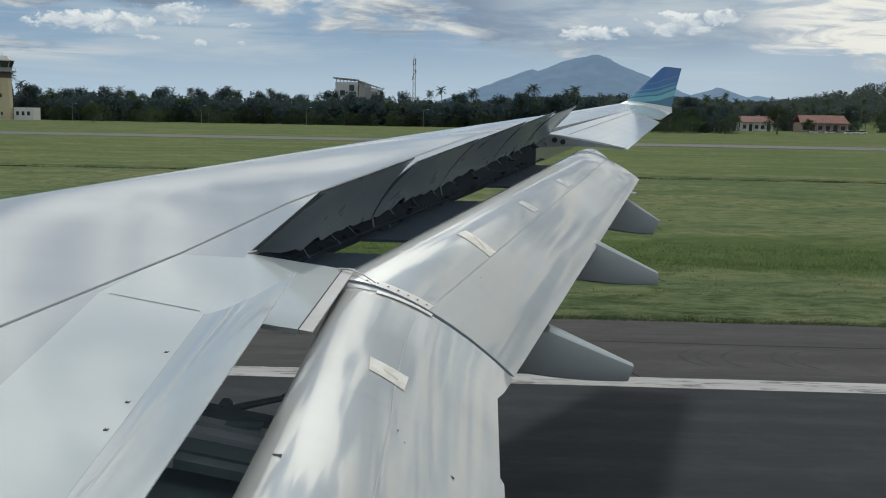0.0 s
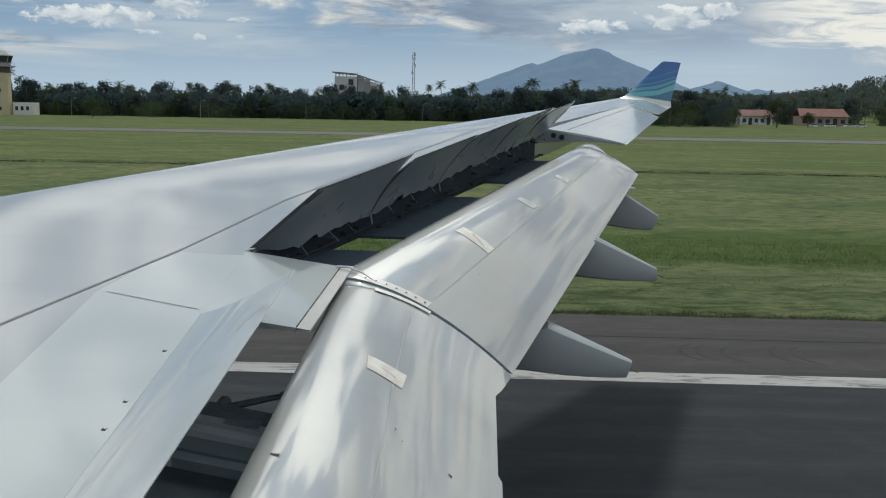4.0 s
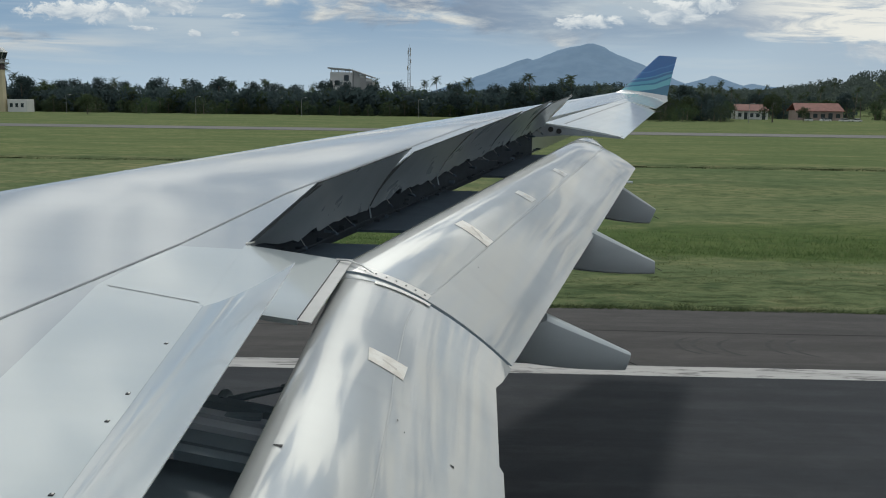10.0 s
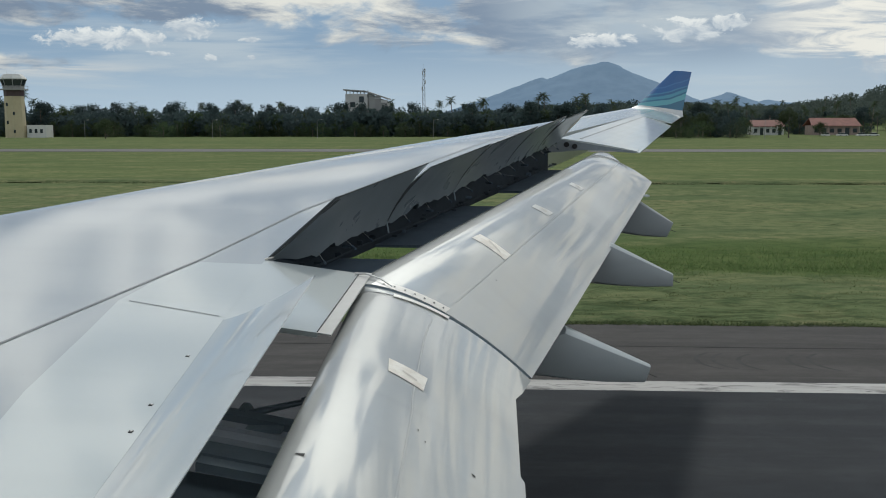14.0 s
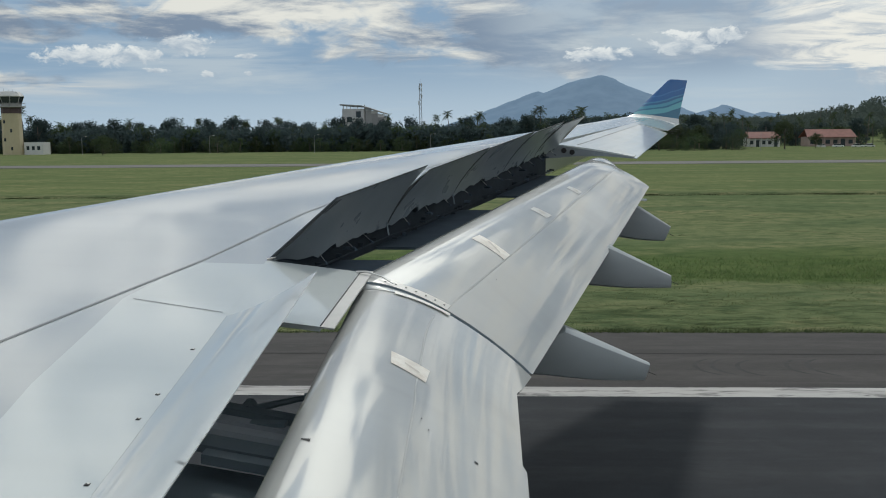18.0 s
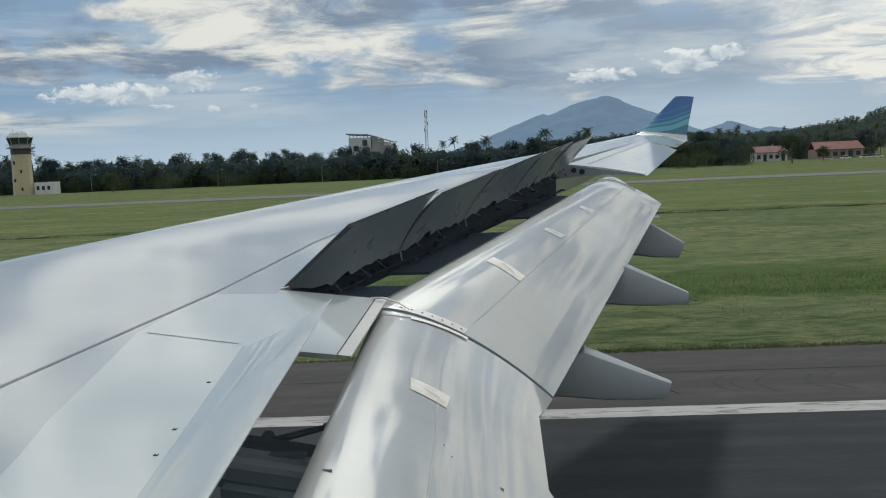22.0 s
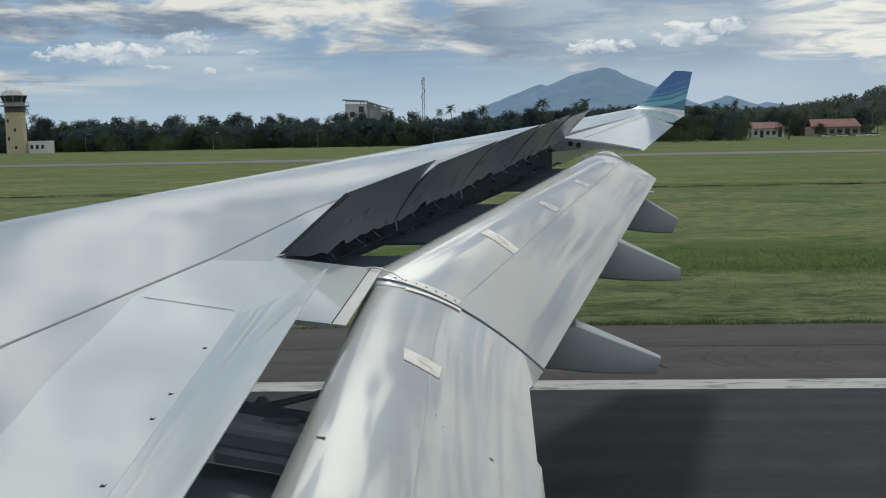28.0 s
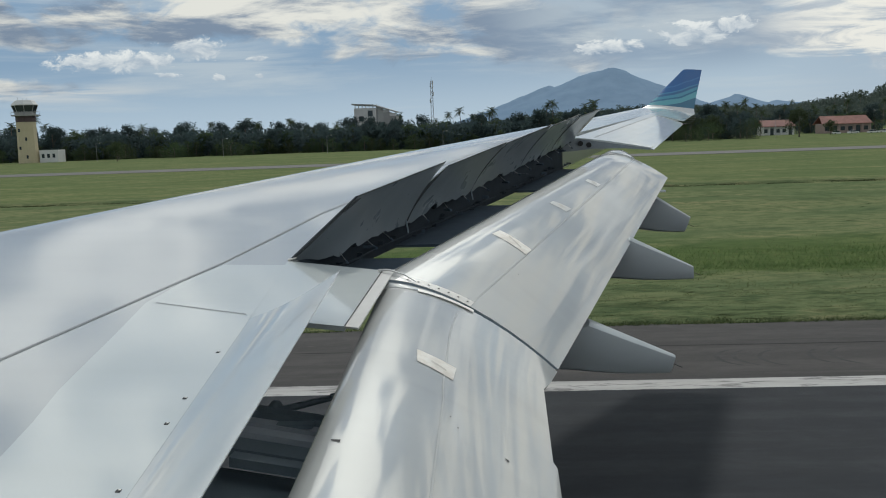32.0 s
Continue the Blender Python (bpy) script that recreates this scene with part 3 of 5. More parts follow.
flap_patch("in", flap_in, ((7.685, 0.17), (7.785, 0.475), (7.85, 0.475), (7.755, 0.17)), M_STRAP, "joint_strap", "riveted pale metal strap", k=10, lift=0.008)
for i in range(7):
    u = 0.14 + 0.05 * i
    y = 7.82 + 0.3 * (u - 0.1)
    flap_patch("out", flap_out, ((y, u), (y, u + 0.009), (y + 0.020, u + 0.009), (y + 0.020, u)), M_BLACK, "rivet", k=1, lift=0.012)
for kind, parent, y, u, du, dy in (("in", flap_in, 5.35, 0.712, 0.018, 0.012), ("in", flap_in, 4.65, 0.05, 0.03, 0.02), ("in", flap_in, 5.45, 0.45, 0.006, 0.010), ("in", flap_in, 5.35, 0.488, 0.005, 0.008), ("out", flap_out, 9.05, 0.52, 0.004, 0.02)):
    flap_patch(kind, parent, ((y, u), (y - dy, u + du), (y + 0.012, u + du), (y + 0.012, u)), M_BLACK, "scuff", k=1, lift=0.003)
# lip of the inboard flap that closes the step up to the outboard one
lip = []
for i in range(15):
    u = 0.002 + 0.46 * i / 14
    p, q = flap_point("in", 7.69 + 0.27 * u, u, 0.001), flap_point("out", 7.757 + 0.29 * u, u, -0.012)
    lip.append([p, p.lerp(q, 0.5) + Vector((0, 0, 0.004)), q])
part("joint_lip", sheet(lip), M_FLAP, flap_in, smooth=True)
# pick-up link at the joint of the two flaps
part("joint_link", tube([(-1.03, 8.02, 4.45), (-0.93, 7.96, 4.46), (-0.80, 7.88, 4.43), (-0.70, 7.82, 4.38)], 0.011, 8, 0.005), M_STEEL, plane, "bright steel joint link")
part("joint_pin", tube([(-0.95, 7.90, 4.40), (-0.95, 8.0, 4.40)], 0.028, 10), M_DARK, plane)

# flap tracks and dark structure seen through the gap behind the inboard spoiler
SLOPE = -0.17
for y, z, w, h, x0, x1, mat in ((6.70, 3.57, 0.16, 0.07, -2.7, -0.55, M_RIB), (6.46, 3.56, 0.13, 0.05, -2.7, -0.55, M_BEAM), (6.30, 3.545, 0.15, 0.04, -2.7, -0.55, M_BEAM),
                                (6.08, 3.52, 0.24, 0.05, -2.7, -0.55, M_RIB), (5.84, 3.53, 0.14, 0.06, -1.72, -0.55, M_RIB)):
    zs = [z + SLOPE * (x + 1.25) for x in (x0, x1)]
    part("flap_track", loft([[Vector((x, y - w / 2, zz - h)), Vector((x, y + w / 2, zz - h)), Vector((x, y + w / 2 - 0.01, zz)), Vector((x, y - w / 2 + 0.01, zz))] for x, zz in zip((x0, x1), zs)]), mat, plane)
part("track_clip", box(-1.45, 6.47, 3.60, 0.26, 0.10, 0.03, 0.006), M_RIB, plane)
part("drive_strut", tube([(-1.66, 6.80, 3.60), (-1.35, 6.92, 3.645), (-1.20, 6.97, 3.665), (-0.75, 7.12, 3.755)], 0.030, 8, 0.013), M_RIB, plane)
part("strut_sleeve", tube([(-1.28, 6.945, 3.66), (-1.12, 6.995, 3.68)], 0.030, 8), M_RIB, plane)
part("strut_knuckle", tube([(-1.68, 6.74, 3.60), (-1.68, 6.90, 3.61)], 0.050, 14), M_RIB, plane)
part("knuckle_pin", tube([(-1.68, 6.70, 3.60), (-1.68, 6.75, 3.60)], 0.022, 10), M_BEAM, plane)
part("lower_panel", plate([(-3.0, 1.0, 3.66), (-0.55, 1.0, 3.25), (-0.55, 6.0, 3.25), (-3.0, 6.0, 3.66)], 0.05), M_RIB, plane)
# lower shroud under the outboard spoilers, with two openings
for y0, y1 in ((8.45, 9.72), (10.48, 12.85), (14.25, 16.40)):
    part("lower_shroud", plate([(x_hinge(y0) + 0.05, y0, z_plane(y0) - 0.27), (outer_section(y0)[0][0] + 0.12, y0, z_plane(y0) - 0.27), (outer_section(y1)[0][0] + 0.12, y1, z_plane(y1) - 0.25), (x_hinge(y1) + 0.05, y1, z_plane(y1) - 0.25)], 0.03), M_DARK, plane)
rng = random.Random(31)
for i in range(30):
    y = 8.7 + i * 0.27
    x = x_hinge(y) + rng.uniform(0.07, 0.22)
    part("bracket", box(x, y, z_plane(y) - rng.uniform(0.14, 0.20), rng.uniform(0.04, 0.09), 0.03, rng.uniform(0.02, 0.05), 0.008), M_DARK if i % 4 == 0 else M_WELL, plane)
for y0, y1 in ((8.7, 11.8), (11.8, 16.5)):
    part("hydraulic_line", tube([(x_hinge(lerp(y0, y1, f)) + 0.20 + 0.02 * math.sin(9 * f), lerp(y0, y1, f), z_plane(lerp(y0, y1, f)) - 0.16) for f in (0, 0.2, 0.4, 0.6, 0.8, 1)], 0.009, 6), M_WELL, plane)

(fx, fz) = outer_section(15.05)[1]
part("tail_bracket", box(fx + 0.03, 15.05, fz - 0.01, 0.09, 0.10, 0.03, 0.005), M_PANEL, flap_out, "small pale trailing-edge bracket")


# ---------------------------------------------------------------- flap track fairings


def fairing(y, top0, tip0, tip1, low0, width):
    """A canoe-shaped fairing behind the flap: (x, z) of its ridge at the flap, its upper and lower tip, and its keel at the flap."""
    rings = []
    for f in (-0.7, -0.3, 0.0, 0.2, 0.4, 0.6, 0.8, 0.94, 1.0):
        xt, zt = lerp(top0[0], tip0[0], f), lerp(top0[1], tip0[1], max(f, 0)) + 0.30 * min(f, 0)
        xl, zl = lerp(low0[0], tip1[0], f), lerp(low0[1], tip1[1], f) - 0.02 * math.sin(math.pi * max(f, 0))
        w = 0.5 * width * (1 - 0.55 * max(f, 0) ** 1.4) * (0.9 if f == 1.0 else 1.0)
        ring = []
        for sy, sz in ((-0.55, 1.0), (0.35, 1.0), (0.8, 0.93), (1.0, 0.7), (0.98, 0.3), (0.8, 0.08), (0.4, 0.0), (-0.4, 0.0), (-0.8, 0.06), (-0.98, 0.28), (-1.0, 0.7), (-0.86, 0.94)):
            ring.append(Vector((lerp(xl, xt, sz), y + w * sy, lerp(zl, zt, sz))))
        rings.append(ring)
    ob = part("track_fairing", loft(rings), M_FAIR, plane, "grey canoe-shaped flap track fairing", smooth=True)
    xm, zm = lerp(tip0[0], tip1[0], 0.45), lerp(tip0[1], tip1[1], 0.45)
    part("static_wick", tube([(xm - 0.02, y, zm), (xm + 0.10, y, zm - 0.05)], 0.004, 5), M_BLACK, ob)
    return ob


fairing(9.6, (0.855, 3.685), (1.704, 3.315), (1.65, 3.144), (0.667, 3.197), 0.40)
fairing(12.2, (1.596, 4.215), (2.379, 3.831), (2.381, 3.673), (1.364, 3.706), 0.39)
fairing(15.3, (2.41, 4.49), (2.938, 4.154), (2.844, 3.923), (2.061, 3.997), 0.34)

# ---------------------------------------------------------------- outer wing, aileron and winglet
AIL = [(16.75, 1.25, 5.41, 2.57, 5.20), (20.0, 2.35, 5.62, 3.42, 5.42), (23.4, 3.50, 5.83, 4.34, 5.66), (26.2, 4.46, 5.985, 5.10, 5.82)]


def rear_skin(y, f, drop=0.0):
    """A point of the rear outer wing: f runs from the spar (0) to the trailing edge (1)."""
    i = 0 if y < AIL[1][0] else 1 if y < AIL[2][0] else 2
    lo, hi = AIL[i], AIL[i + 1]
    _, xa, za, xb, zb = (lerp(p, q, (y - lo[0]) / (hi[0] - lo[0])) for p, q in zip(lo, hi))
    return Vector((lerp(xa, xb, f), y, lerp(za, zb, f) + 0.004 + 0.018 * math.sin(math.pi * f) - drop * max(0.0, f - 0.2) / 0.8))


def rear_panel(name, ys, fs, deep, label, drop=0.0, mat=None):
    rows = []
    for y in ys:
        up = [rear_skin(y, f, drop) for f in fs]
        rows.append(up + [p - Vector((0, 0, lerp(deep, 0.012, f))) for p, f in zip(up[::-1], fs[::-1])])
    return part(name, loft(rows), mat or M_PANEL, plane, label)


rear_panel("fixed_panel", (16.76, 18.5, 20.0, 21.7, 23.4, 24.8, 26.16), (0.0, 0.1, 0.2), 0.22, "pale grey panel ahead of the aileron")
rear_panel("inboard_strip", (16.76, 17.06), (0.202, 0.4, 0.6, 0.8, 0.99), 0.05, "white strip beside the aileron")
rear_panel("outer_panel", (23.36, 24.8, 26.16), (0.202, 0.4, 0.6, 0.8, 1.0), 0.16, "pale grey outer wing panel")
# Dark plate added below the hinge gap to keep the line dark.
rear_panel("hinge_seal", (17.1, 20.0, 23.3), (0.19, 0.26), 0.16, "dark plate backing the aileron hinge gap", 0.07, M_RIM)
rear_panel("aileron", (17.10, 18.5, 20.0, 21.7, 23.32), (0.226, 0.3, 0.45, 0.6, 0.8, 1.0), 0.14, "pale grey aileron drooped a little", 0.06)
part("wing_end_rib", plate([(0.95, 16.70, 5.40), (1.30, 16.70, 5.395), (2.56, 16.70, 5.195), (2.52, 16.70, 5.175), (2.1, 16.70, 5.21), (1.6, 16.70, 5.215), (1.2, 16.70, 5.18), (0.98, 16.70, 5.17)], 0.03, Vector((0, 1, 0))), M_UNDER, plane)
for hx in (1.36, 1.50):
    part("lightening_hole", tube([(hx, 16.66, 5.31 - 0.2 * (hx - 1.36)), (hx, 16.72, 5.31 - 0.2 * (hx - 1.36))], 0.045, 12), M_BLACK, plane)

WL_ROWS = [((3.59, 26.25, 5.96), (5.18, 26.45, 5.82)), ((3.95, 26.55, 6.10), (5.22, 26.75, 5.98)), ((4.30, 26.90, 6.40), (5.36, 27.15, 6.36)), ((5.05, 27.60, 7.05), (5.63, 27.80, 7.06))]


def winglet_material():
    m = bpy.data.materials.new("winglet_blue")
    m.use_nodes = True
    n = Nodes(m.node_tree)
    at = n.add("ShaderNodeTexCoord").outputs["Object"]
    sep = n.add("ShaderNodeSeparateXYZ", {0: at})
    wave = n.math("MULTIPLY", n.math("SINE", n.math("ADD", n.math("MULTIPLY", sep.outputs[0], 3.4), 0.6)), 0.028)
    ripple = n.math("MULTIPLY", n.math("SUBTRACT", n.noise(n.stretch(at, 1.1, 0.3, 2.6), 1.0, 2.0, 0.5), 0.5), 0.13)
    h = n.math("SUBTRACT", sep.outputs[2], n.math("ADD", n.math("ADD", wave, ripple), n.math("MULTIPLY", sep.outputs[0], 0.24)))
    band = n.add("ShaderNodeValToRGB")
    n.put(band.inputs[0], n.ramp(h, 4.76, 5.85, 0.0, 1.0))
    r = band.color_ramp
    r.interpolation = "CONSTANT"
    stops = [(0.0, (0.025, 0.13, 0.22)), (0.15, (0.10, 0.34, 0.40)), (0.29, (0.020, 0.14, 0.25)), (0.34, (0.060, 0.27, 0.38)), (0.44, (0.020, 0.12, 0.26)),
             (0.52, (0.045, 0.21, 0.38)), (0.57, (0.012, 0.108, 0.31)), (0.74, (0.03, 0.15, 0.37)), (0.78, (0.011, 0.100, 0.30))]
    for i, (p, c) in enumerate(stops):
        e = r.elements[i] if i < 2 else r.elements.new(p)
        e.position, e.color = p, (*c, 1)
    b = n.add("ShaderNodeBsdfPrincipled", {"Base Color": band.outputs[0], "Roughness": 0.35, "Coat Weight": 0.3})
    n.add("ShaderNodeOutputMaterial", {0: b})
    return m


M_WINGLET = winglet_material()
rings = []
for (ax, ay, az), (bx, by, bz) in WL_ROWS:
    a, b = Vector((ax, ay, az)), Vector((bx, by, bz))
    side = Vector((0.0, 0.75, -0.65)) * 0.045
    rings.append([a, a.lerp(b, 0.12) - side, a.lerp(b, 0.5) - side * 0.8, b, a.lerp(b, 0.5) + side * 0.8, a.lerp(b, 0.12) + side])
part("winglet", loft(rings[1:]), M_WINGLET, plane, "upswept winglet in blue and turquoise waves", smooth=True)
part("wing_tip", loft([wing_ring_pt for wing_ring_pt in rings[:2]]), M_SKIN, plane, smooth=True)
for i in range(5):
    y = 23.0 + i * 0.75
    f = (y - 23.4) / 2.8
    x, z = lerp(4.35, 5.10, f), lerp(5.62, 5.80, f)
    part("static_wick", tube([(x - 0.02, y, z), (x + 0.16, y, z - 0.01)], 0.006, 5), M_BLACK, plane)

# ---------------------------------------------------------------- fuselage and landing gear behind the window seat
def hull_ring(x, r):
    return [Vector((x, -3.25 + r * math.cos(a), 5.05 + r * math.sin(a))) for a in (2 * math.pi * j / 40 for j in range(40))]


part("fuselage", loft([hull_ring(x, r) for x, r in ((-24, 0.6), (-22.5, 1.7), (-20, 2.5), (-17, 2.82), (-6, 2.82), (0, 2.82), (6, 2.82), (14, 2.82), (20, 2.3), (27, 1.2), (31, 0.4))]), M_BODY, plane, "white fuselage", smooth=True)
for i in range(-12, 13):
    x = 0.53 * i
    part("cabin_window", tube([(x, -3.25 + 2.805, 5.55), (x, -3.25 + 2.80 + 0.02, 5.55)], 0.14, 14), M_GLASS, plane)
for gy in (0.4, -6.9):
    part("gear_leg", tube([(-2.2, gy, 3.3), (-2.2, gy, 0.75)], 0.16, 10), M_STEEL, plane)
    for wx in (-1.2, 1.2):
        for wy in (-0.55, 0.55):
            part("wheel", tube([(-2.2 + wx, gy + wy - 0.22, 0.68), (-2.2 + wx, gy + wy + 0.22, 0.68)], 0.68, 24), M_BLACK, plane)
    part("bogie_beam", tube([(-3.4, gy, 0.68), (-1.0, gy, 0.68)], 0.13, 8), M_STEEL, plane)
    part("axle", tube([(-3.4, gy - 0.5, 0.68), (-3.4, gy + 0.5, 0.68)], 0.09, 8), M_STEEL, plane)
    part("axle", tube([(-1.0, gy - 0.5, 0.68), (-1.0, gy + 0.5, 0.68)], 0.09, 8), M_STEEL, plane)

# ---------------------------------------------------------------- ground, runway, taxiway


def ground_material():
    m = bpy.data.materials.new("mown_grass")
    m.use_nodes = True
    n = Nodes(m.node_tree)
    at = n.add("ShaderNodeTexCoord").outputs["Object"]
    sep = n.add("ShaderNodeSeparateXYZ", {0: at})
    rows_ = n.noise(n.stretch(at, 0.030, 0.12, 0.1), 1.0, 5.0, 0.62, 0.6)
    patch = n.noise(n.stretch(at, 0.10, 0.20, 0.1, (3, 8, 0)), 1.0, 6.0, 0.62, 0.5)
    clump = n.noise(n.stretch(at, 0.20, 0.36, 0.3, (7, 2, 0)), 1.0, 8.0, 0.72, 0.7)
    tuft = n.noise(n.stretch(at, 0.85, 1.25, 1.0), 1.0, 8.0, 0.70, 0.5)
    fine = n.noise(at, 9.0, 3.0, 0.7)
    c = n.mix(n.ramp(rows_, 0.40, 0.60, 0.0, 1.0), (0.120, 0.154, 0.076, 1), (0.174, 0.190, 0.094, 1))
    c = n.mix(n.ramp(patch, 0.50, 0.66, 0.0, 0.7), c, (0.25, 0.235, 0.124, 1))
    c = n.mix(n.ramp(clump, 0.50, 0.68, 0.0, 0.85), c, (0.072, 0.105, 0.052, 1))
    c = n.mix(n.ramp(tuft, 0.44, 0.62, 0.0, 0.85), c, (0.090, 0.122, 0.059, 1))
    c = n.mix(n.ramp(fine, 0.55, 0.75, 0.0, 0.4), c, (0.19, 0.20, 0.095, 1))
    wander = n.math("ADD", sep.outputs[1], n.math("MULTIPLY", n.math("SUBTRACT", patch, 0.5), 9.0))
    lush = n.math("MULTIPLY", n.ramp(wander, 35.5, 38.0, 0.0, 0.75), n.ramp(wander, 43.0, 52.0, 1.0, 0.0))
    c = n.mix(lush, c, n.mix(n.ramp(tuft, 0.4, 0.65, 0.0, 1.0), (0.088, 0.128, 0.042, 1), (0.060, 0.095, 0.032, 1)))
    rough = n.ramp(wander, 31.0, 37.5, 1.0, 0.0)
    furrow = n.noise(n.stretch(at, 0.55, 1.7, 1.0, (5, 5, 0)), 1.0, 7.0, 0.68, 0.6)
    c = n.mix(n.math("MULTIPLY", rough, n.ramp(furrow, 0.46, 0.62, 0.0, 0.6)), c, (0.040, 0.056, 0.026, 1))
    c = n.mix(n.math("MULTIPLY", rough, n.ramp(furrow, 0.32, 0.46, 0.55, 0.0)), c, (0.215, 0.205, 0.110, 1))
    c = n.mix(n.ramp(wander, 92.0, 100.0, 0.0, 0.18), c, (0.150, 0.185, 0.062, 1))
    h = n.math("ADD", n.math("MULTIPLY", tuft, 0.16), n.math("MULTIPLY", fine, 0.03))
    bm_ = n.add("ShaderNodeBump", {"Height": h, "Strength": 0.55, "Distance": 0.8})
    b = n.add("ShaderNodeBsdfPrincipled", {"Base Color": c, "Roughness": 0.9, "Specular IOR Level": 0.0, "Normal": bm_.outputs[0]})
    n.add("ShaderNodeOutputMaterial", {0: b})
    return m


def asphalt(name, colour, light, streak_amount):
    m = bpy.data.materials.new(name)
    m.use_nodes = True
    n = Nodes(m.node_tree)
    at = n.add("ShaderNodeTexCoord").outputs["Object"]
    lane = n.noise(n.stretch(at, 0.02, 1.1, 1.0), 1.0, 6.0, 0.65, 0.2)
    blot = n.noise(n.stretch(at, 0.25, 0.6, 1.0), 1.0, 5.0, 0.6)
    grit = n.noise(at, 55.0, 2.0, 0.6)
    c = n.mix(n.ramp(lane, 0.40, 0.66, 0.0, streak_amount), (*colour, 1), (*light, 1))
    c = n.mix(n.ramp(blot, 0.52, 0.72, 0.0, 0.45), c, (*[v * 0.68 for v in colour], 1))
    c = n.mix(n.ramp(grit, 0.55, 0.75, 0.0, 0.3), c, (*[v * 1.7 for v in light], 1))
    sweep = n.noise(n.stretch(at, 0.05, 3.2, 1.0, (5, 1, 0)), 1.0, 5.0, 0.7, 0.6)
    c = n.mix(n.ramp(sweep, 0.60, 0.74, 0.0, 0.55), c, (*[v * 0.55 for v in colour], 1))
    pale = n.noise(n.stretch(at, 0.5, 2.4, 1.0, (2, 9, 0)), 1.0, 8.0, 0.75, 0.8)
    c = n.mix(n.ramp(pale, 0.60, 0.76, 0.0, 0.5), c, (*[v * 1.9 for v in light], 1))
    mottle = n.noise(n.stretch(at, 0.9, 1.6, 1.0, (4, 4, 0)), 1.0, 6.0, 0.68, 0.4)
    c = n.mix(n.ramp(mottle, 0.40, 0.62, 0.35, 0.0), c, (*[v * 0.62 for v in colour], 1))
    bm_ = n.add("ShaderNodeBump", {"Height": grit, "Strength": 0.35, "Distance": 0.01})
    b = n.add("ShaderNodeBsdfPrincipled", {"Base Color": c, "Roughness": 0.85, "Specular IOR Level": 0.15, "Normal": bm_.outputs[0]})
    n.add("ShaderNodeOutputMaterial", {0: b})
    return m


def worn_paint():
    m = bpy.data.materials.new("worn_line_paint")
    m.use_nodes = True
    n = Nodes(m.node_tree)
    at = n.add("ShaderNodeTexCoord").outputs["Object"]
    wear = n.noise(n.stretch(at, 0.9, 4.0, 1.0), 1.0, 7.0, 0.7, 0.5)
    grime = n.noise(n.stretch(at, 0.12, 2.0, 1.0), 1.0, 4.0, 0.6)
    c = n.mix(n.ramp(grime, 0.40, 0.70, 0.0, 0.55), (0.42, 0.41, 0.39, 1), (0.24, 0.23, 0.22, 1))
    c = n.mix(n.ramp(wear, 0.50, 0.64, 0.0, 0.85), c, (0.075, 0.072, 0.07, 1))
    b = n.add("ShaderNodeBsdfPrincipled", {"Base Color": c, "Roughness": 0.75})
    n.add("ShaderNodeOutputMaterial", {0: b})
    return m


M_GRASS = ground_material()
M_RUNWAY = asphalt("runway_asphalt", (0.029, 0.033, 0.038), (0.044, 0.047, 0.051), 0.8)
M_SHOULDER = asphalt("shoulder_asphalt", (0.056, 0.053, 0.051), (0.082, 0.077, 0.073), 0.8)
M_TAXI = asphalt("taxiway_asphalt", (0.14, 0.137, 0.13), (0.20, 0.193, 0.18), 0.7)
M_LINE = worn_paint()
M_TAR = asphalt("tar_joint", (0.020, 0.020, 0.021), (0.030, 0.029, 0.028), 0.5)

FAR = 4700.0
# one sheet of ground, with a shallow drain along the field
SECTION = [(-FAR, 0), (-60, 0), (20, 0), (45, 0.02), (70, 0.0), (84, 0.05), (88.5, 0.12), (89.6, -0.75), (91.6, -0.8), (93.5, 0.12), (98, 0.05), (150, 0), (240, 0), (300, 0.2), (500, 0.5), (1500, 0), (FAR, 0)]
xs = [-FAR, -1200, -500, -250, -120, -60, -20, 20, 60, 120, 250, 500, 1200, FAR]
bm = soup([(x, y, z) for x in xs for y, z in SECTION],
          [(i * len(SECTION) + j, (i + 1) * len(SECTION) + j, (i + 1) * len(SECTION) + j + 1, i * len(SECTION) + j + 1) for i in range(len(xs) - 1) for j in range(len(SECTION) - 1)])
tagged(part("ground", bm, M_GRASS), "flat green airfield grass reaching to the horizon", "ground", kind="structure")


def slab(name, y0, y1, z, mat, label, category, x0=-1500, x1=1500, thick=0.03):
    rng = random.Random(int(y0 * 7))
    k = 160
    a, b = [], []
    for i in range(k + 1):
        x = lerp(-60, 90, (i - 40) / 80) if 40 <= i <= 120 else (lerp(x0, -60, i / 40) if i < 40 else lerp(90, x1, (i - 120) / 40))
        a.append((x, y0, z))
        b.append((x, y1 + (rng.uniform(-0.16, 0.16) if name == "runway_shoulder" else 0), z))
    verts = a + b + [(x, y, z - thick) for x, y, z in a + b]
    faces = [(i, i + 1, i + k + 2, i + k + 1) for i in range(k)]
    o = 2 * (k + 1)
    faces += [(i + k + 1, i + k + 2, i + k + 2 + o, i + k + 1 + o) for i in range(k)] + [(i + 1, i, i + o, i + 1 + o) for i in range(k)]
    ob = part(name, soup(verts, faces), mat)
    return tagged(ob, label, category, kind="structure")


runway = slab("runway", -28, 21.3, 0.030, M_RUNWAY, "dark grey worn asphalt runway", "runway")
slab("runway_shoulder", 21.3, 27.4, 0.028, M_SHOULDER, "brownish grey asphalt runway shoulder", "shoulder")
slab("taxiway", 188, 206, 0.05, M_TAXI, "pale grey asphalt taxiway beyond the grass", "taxiway")
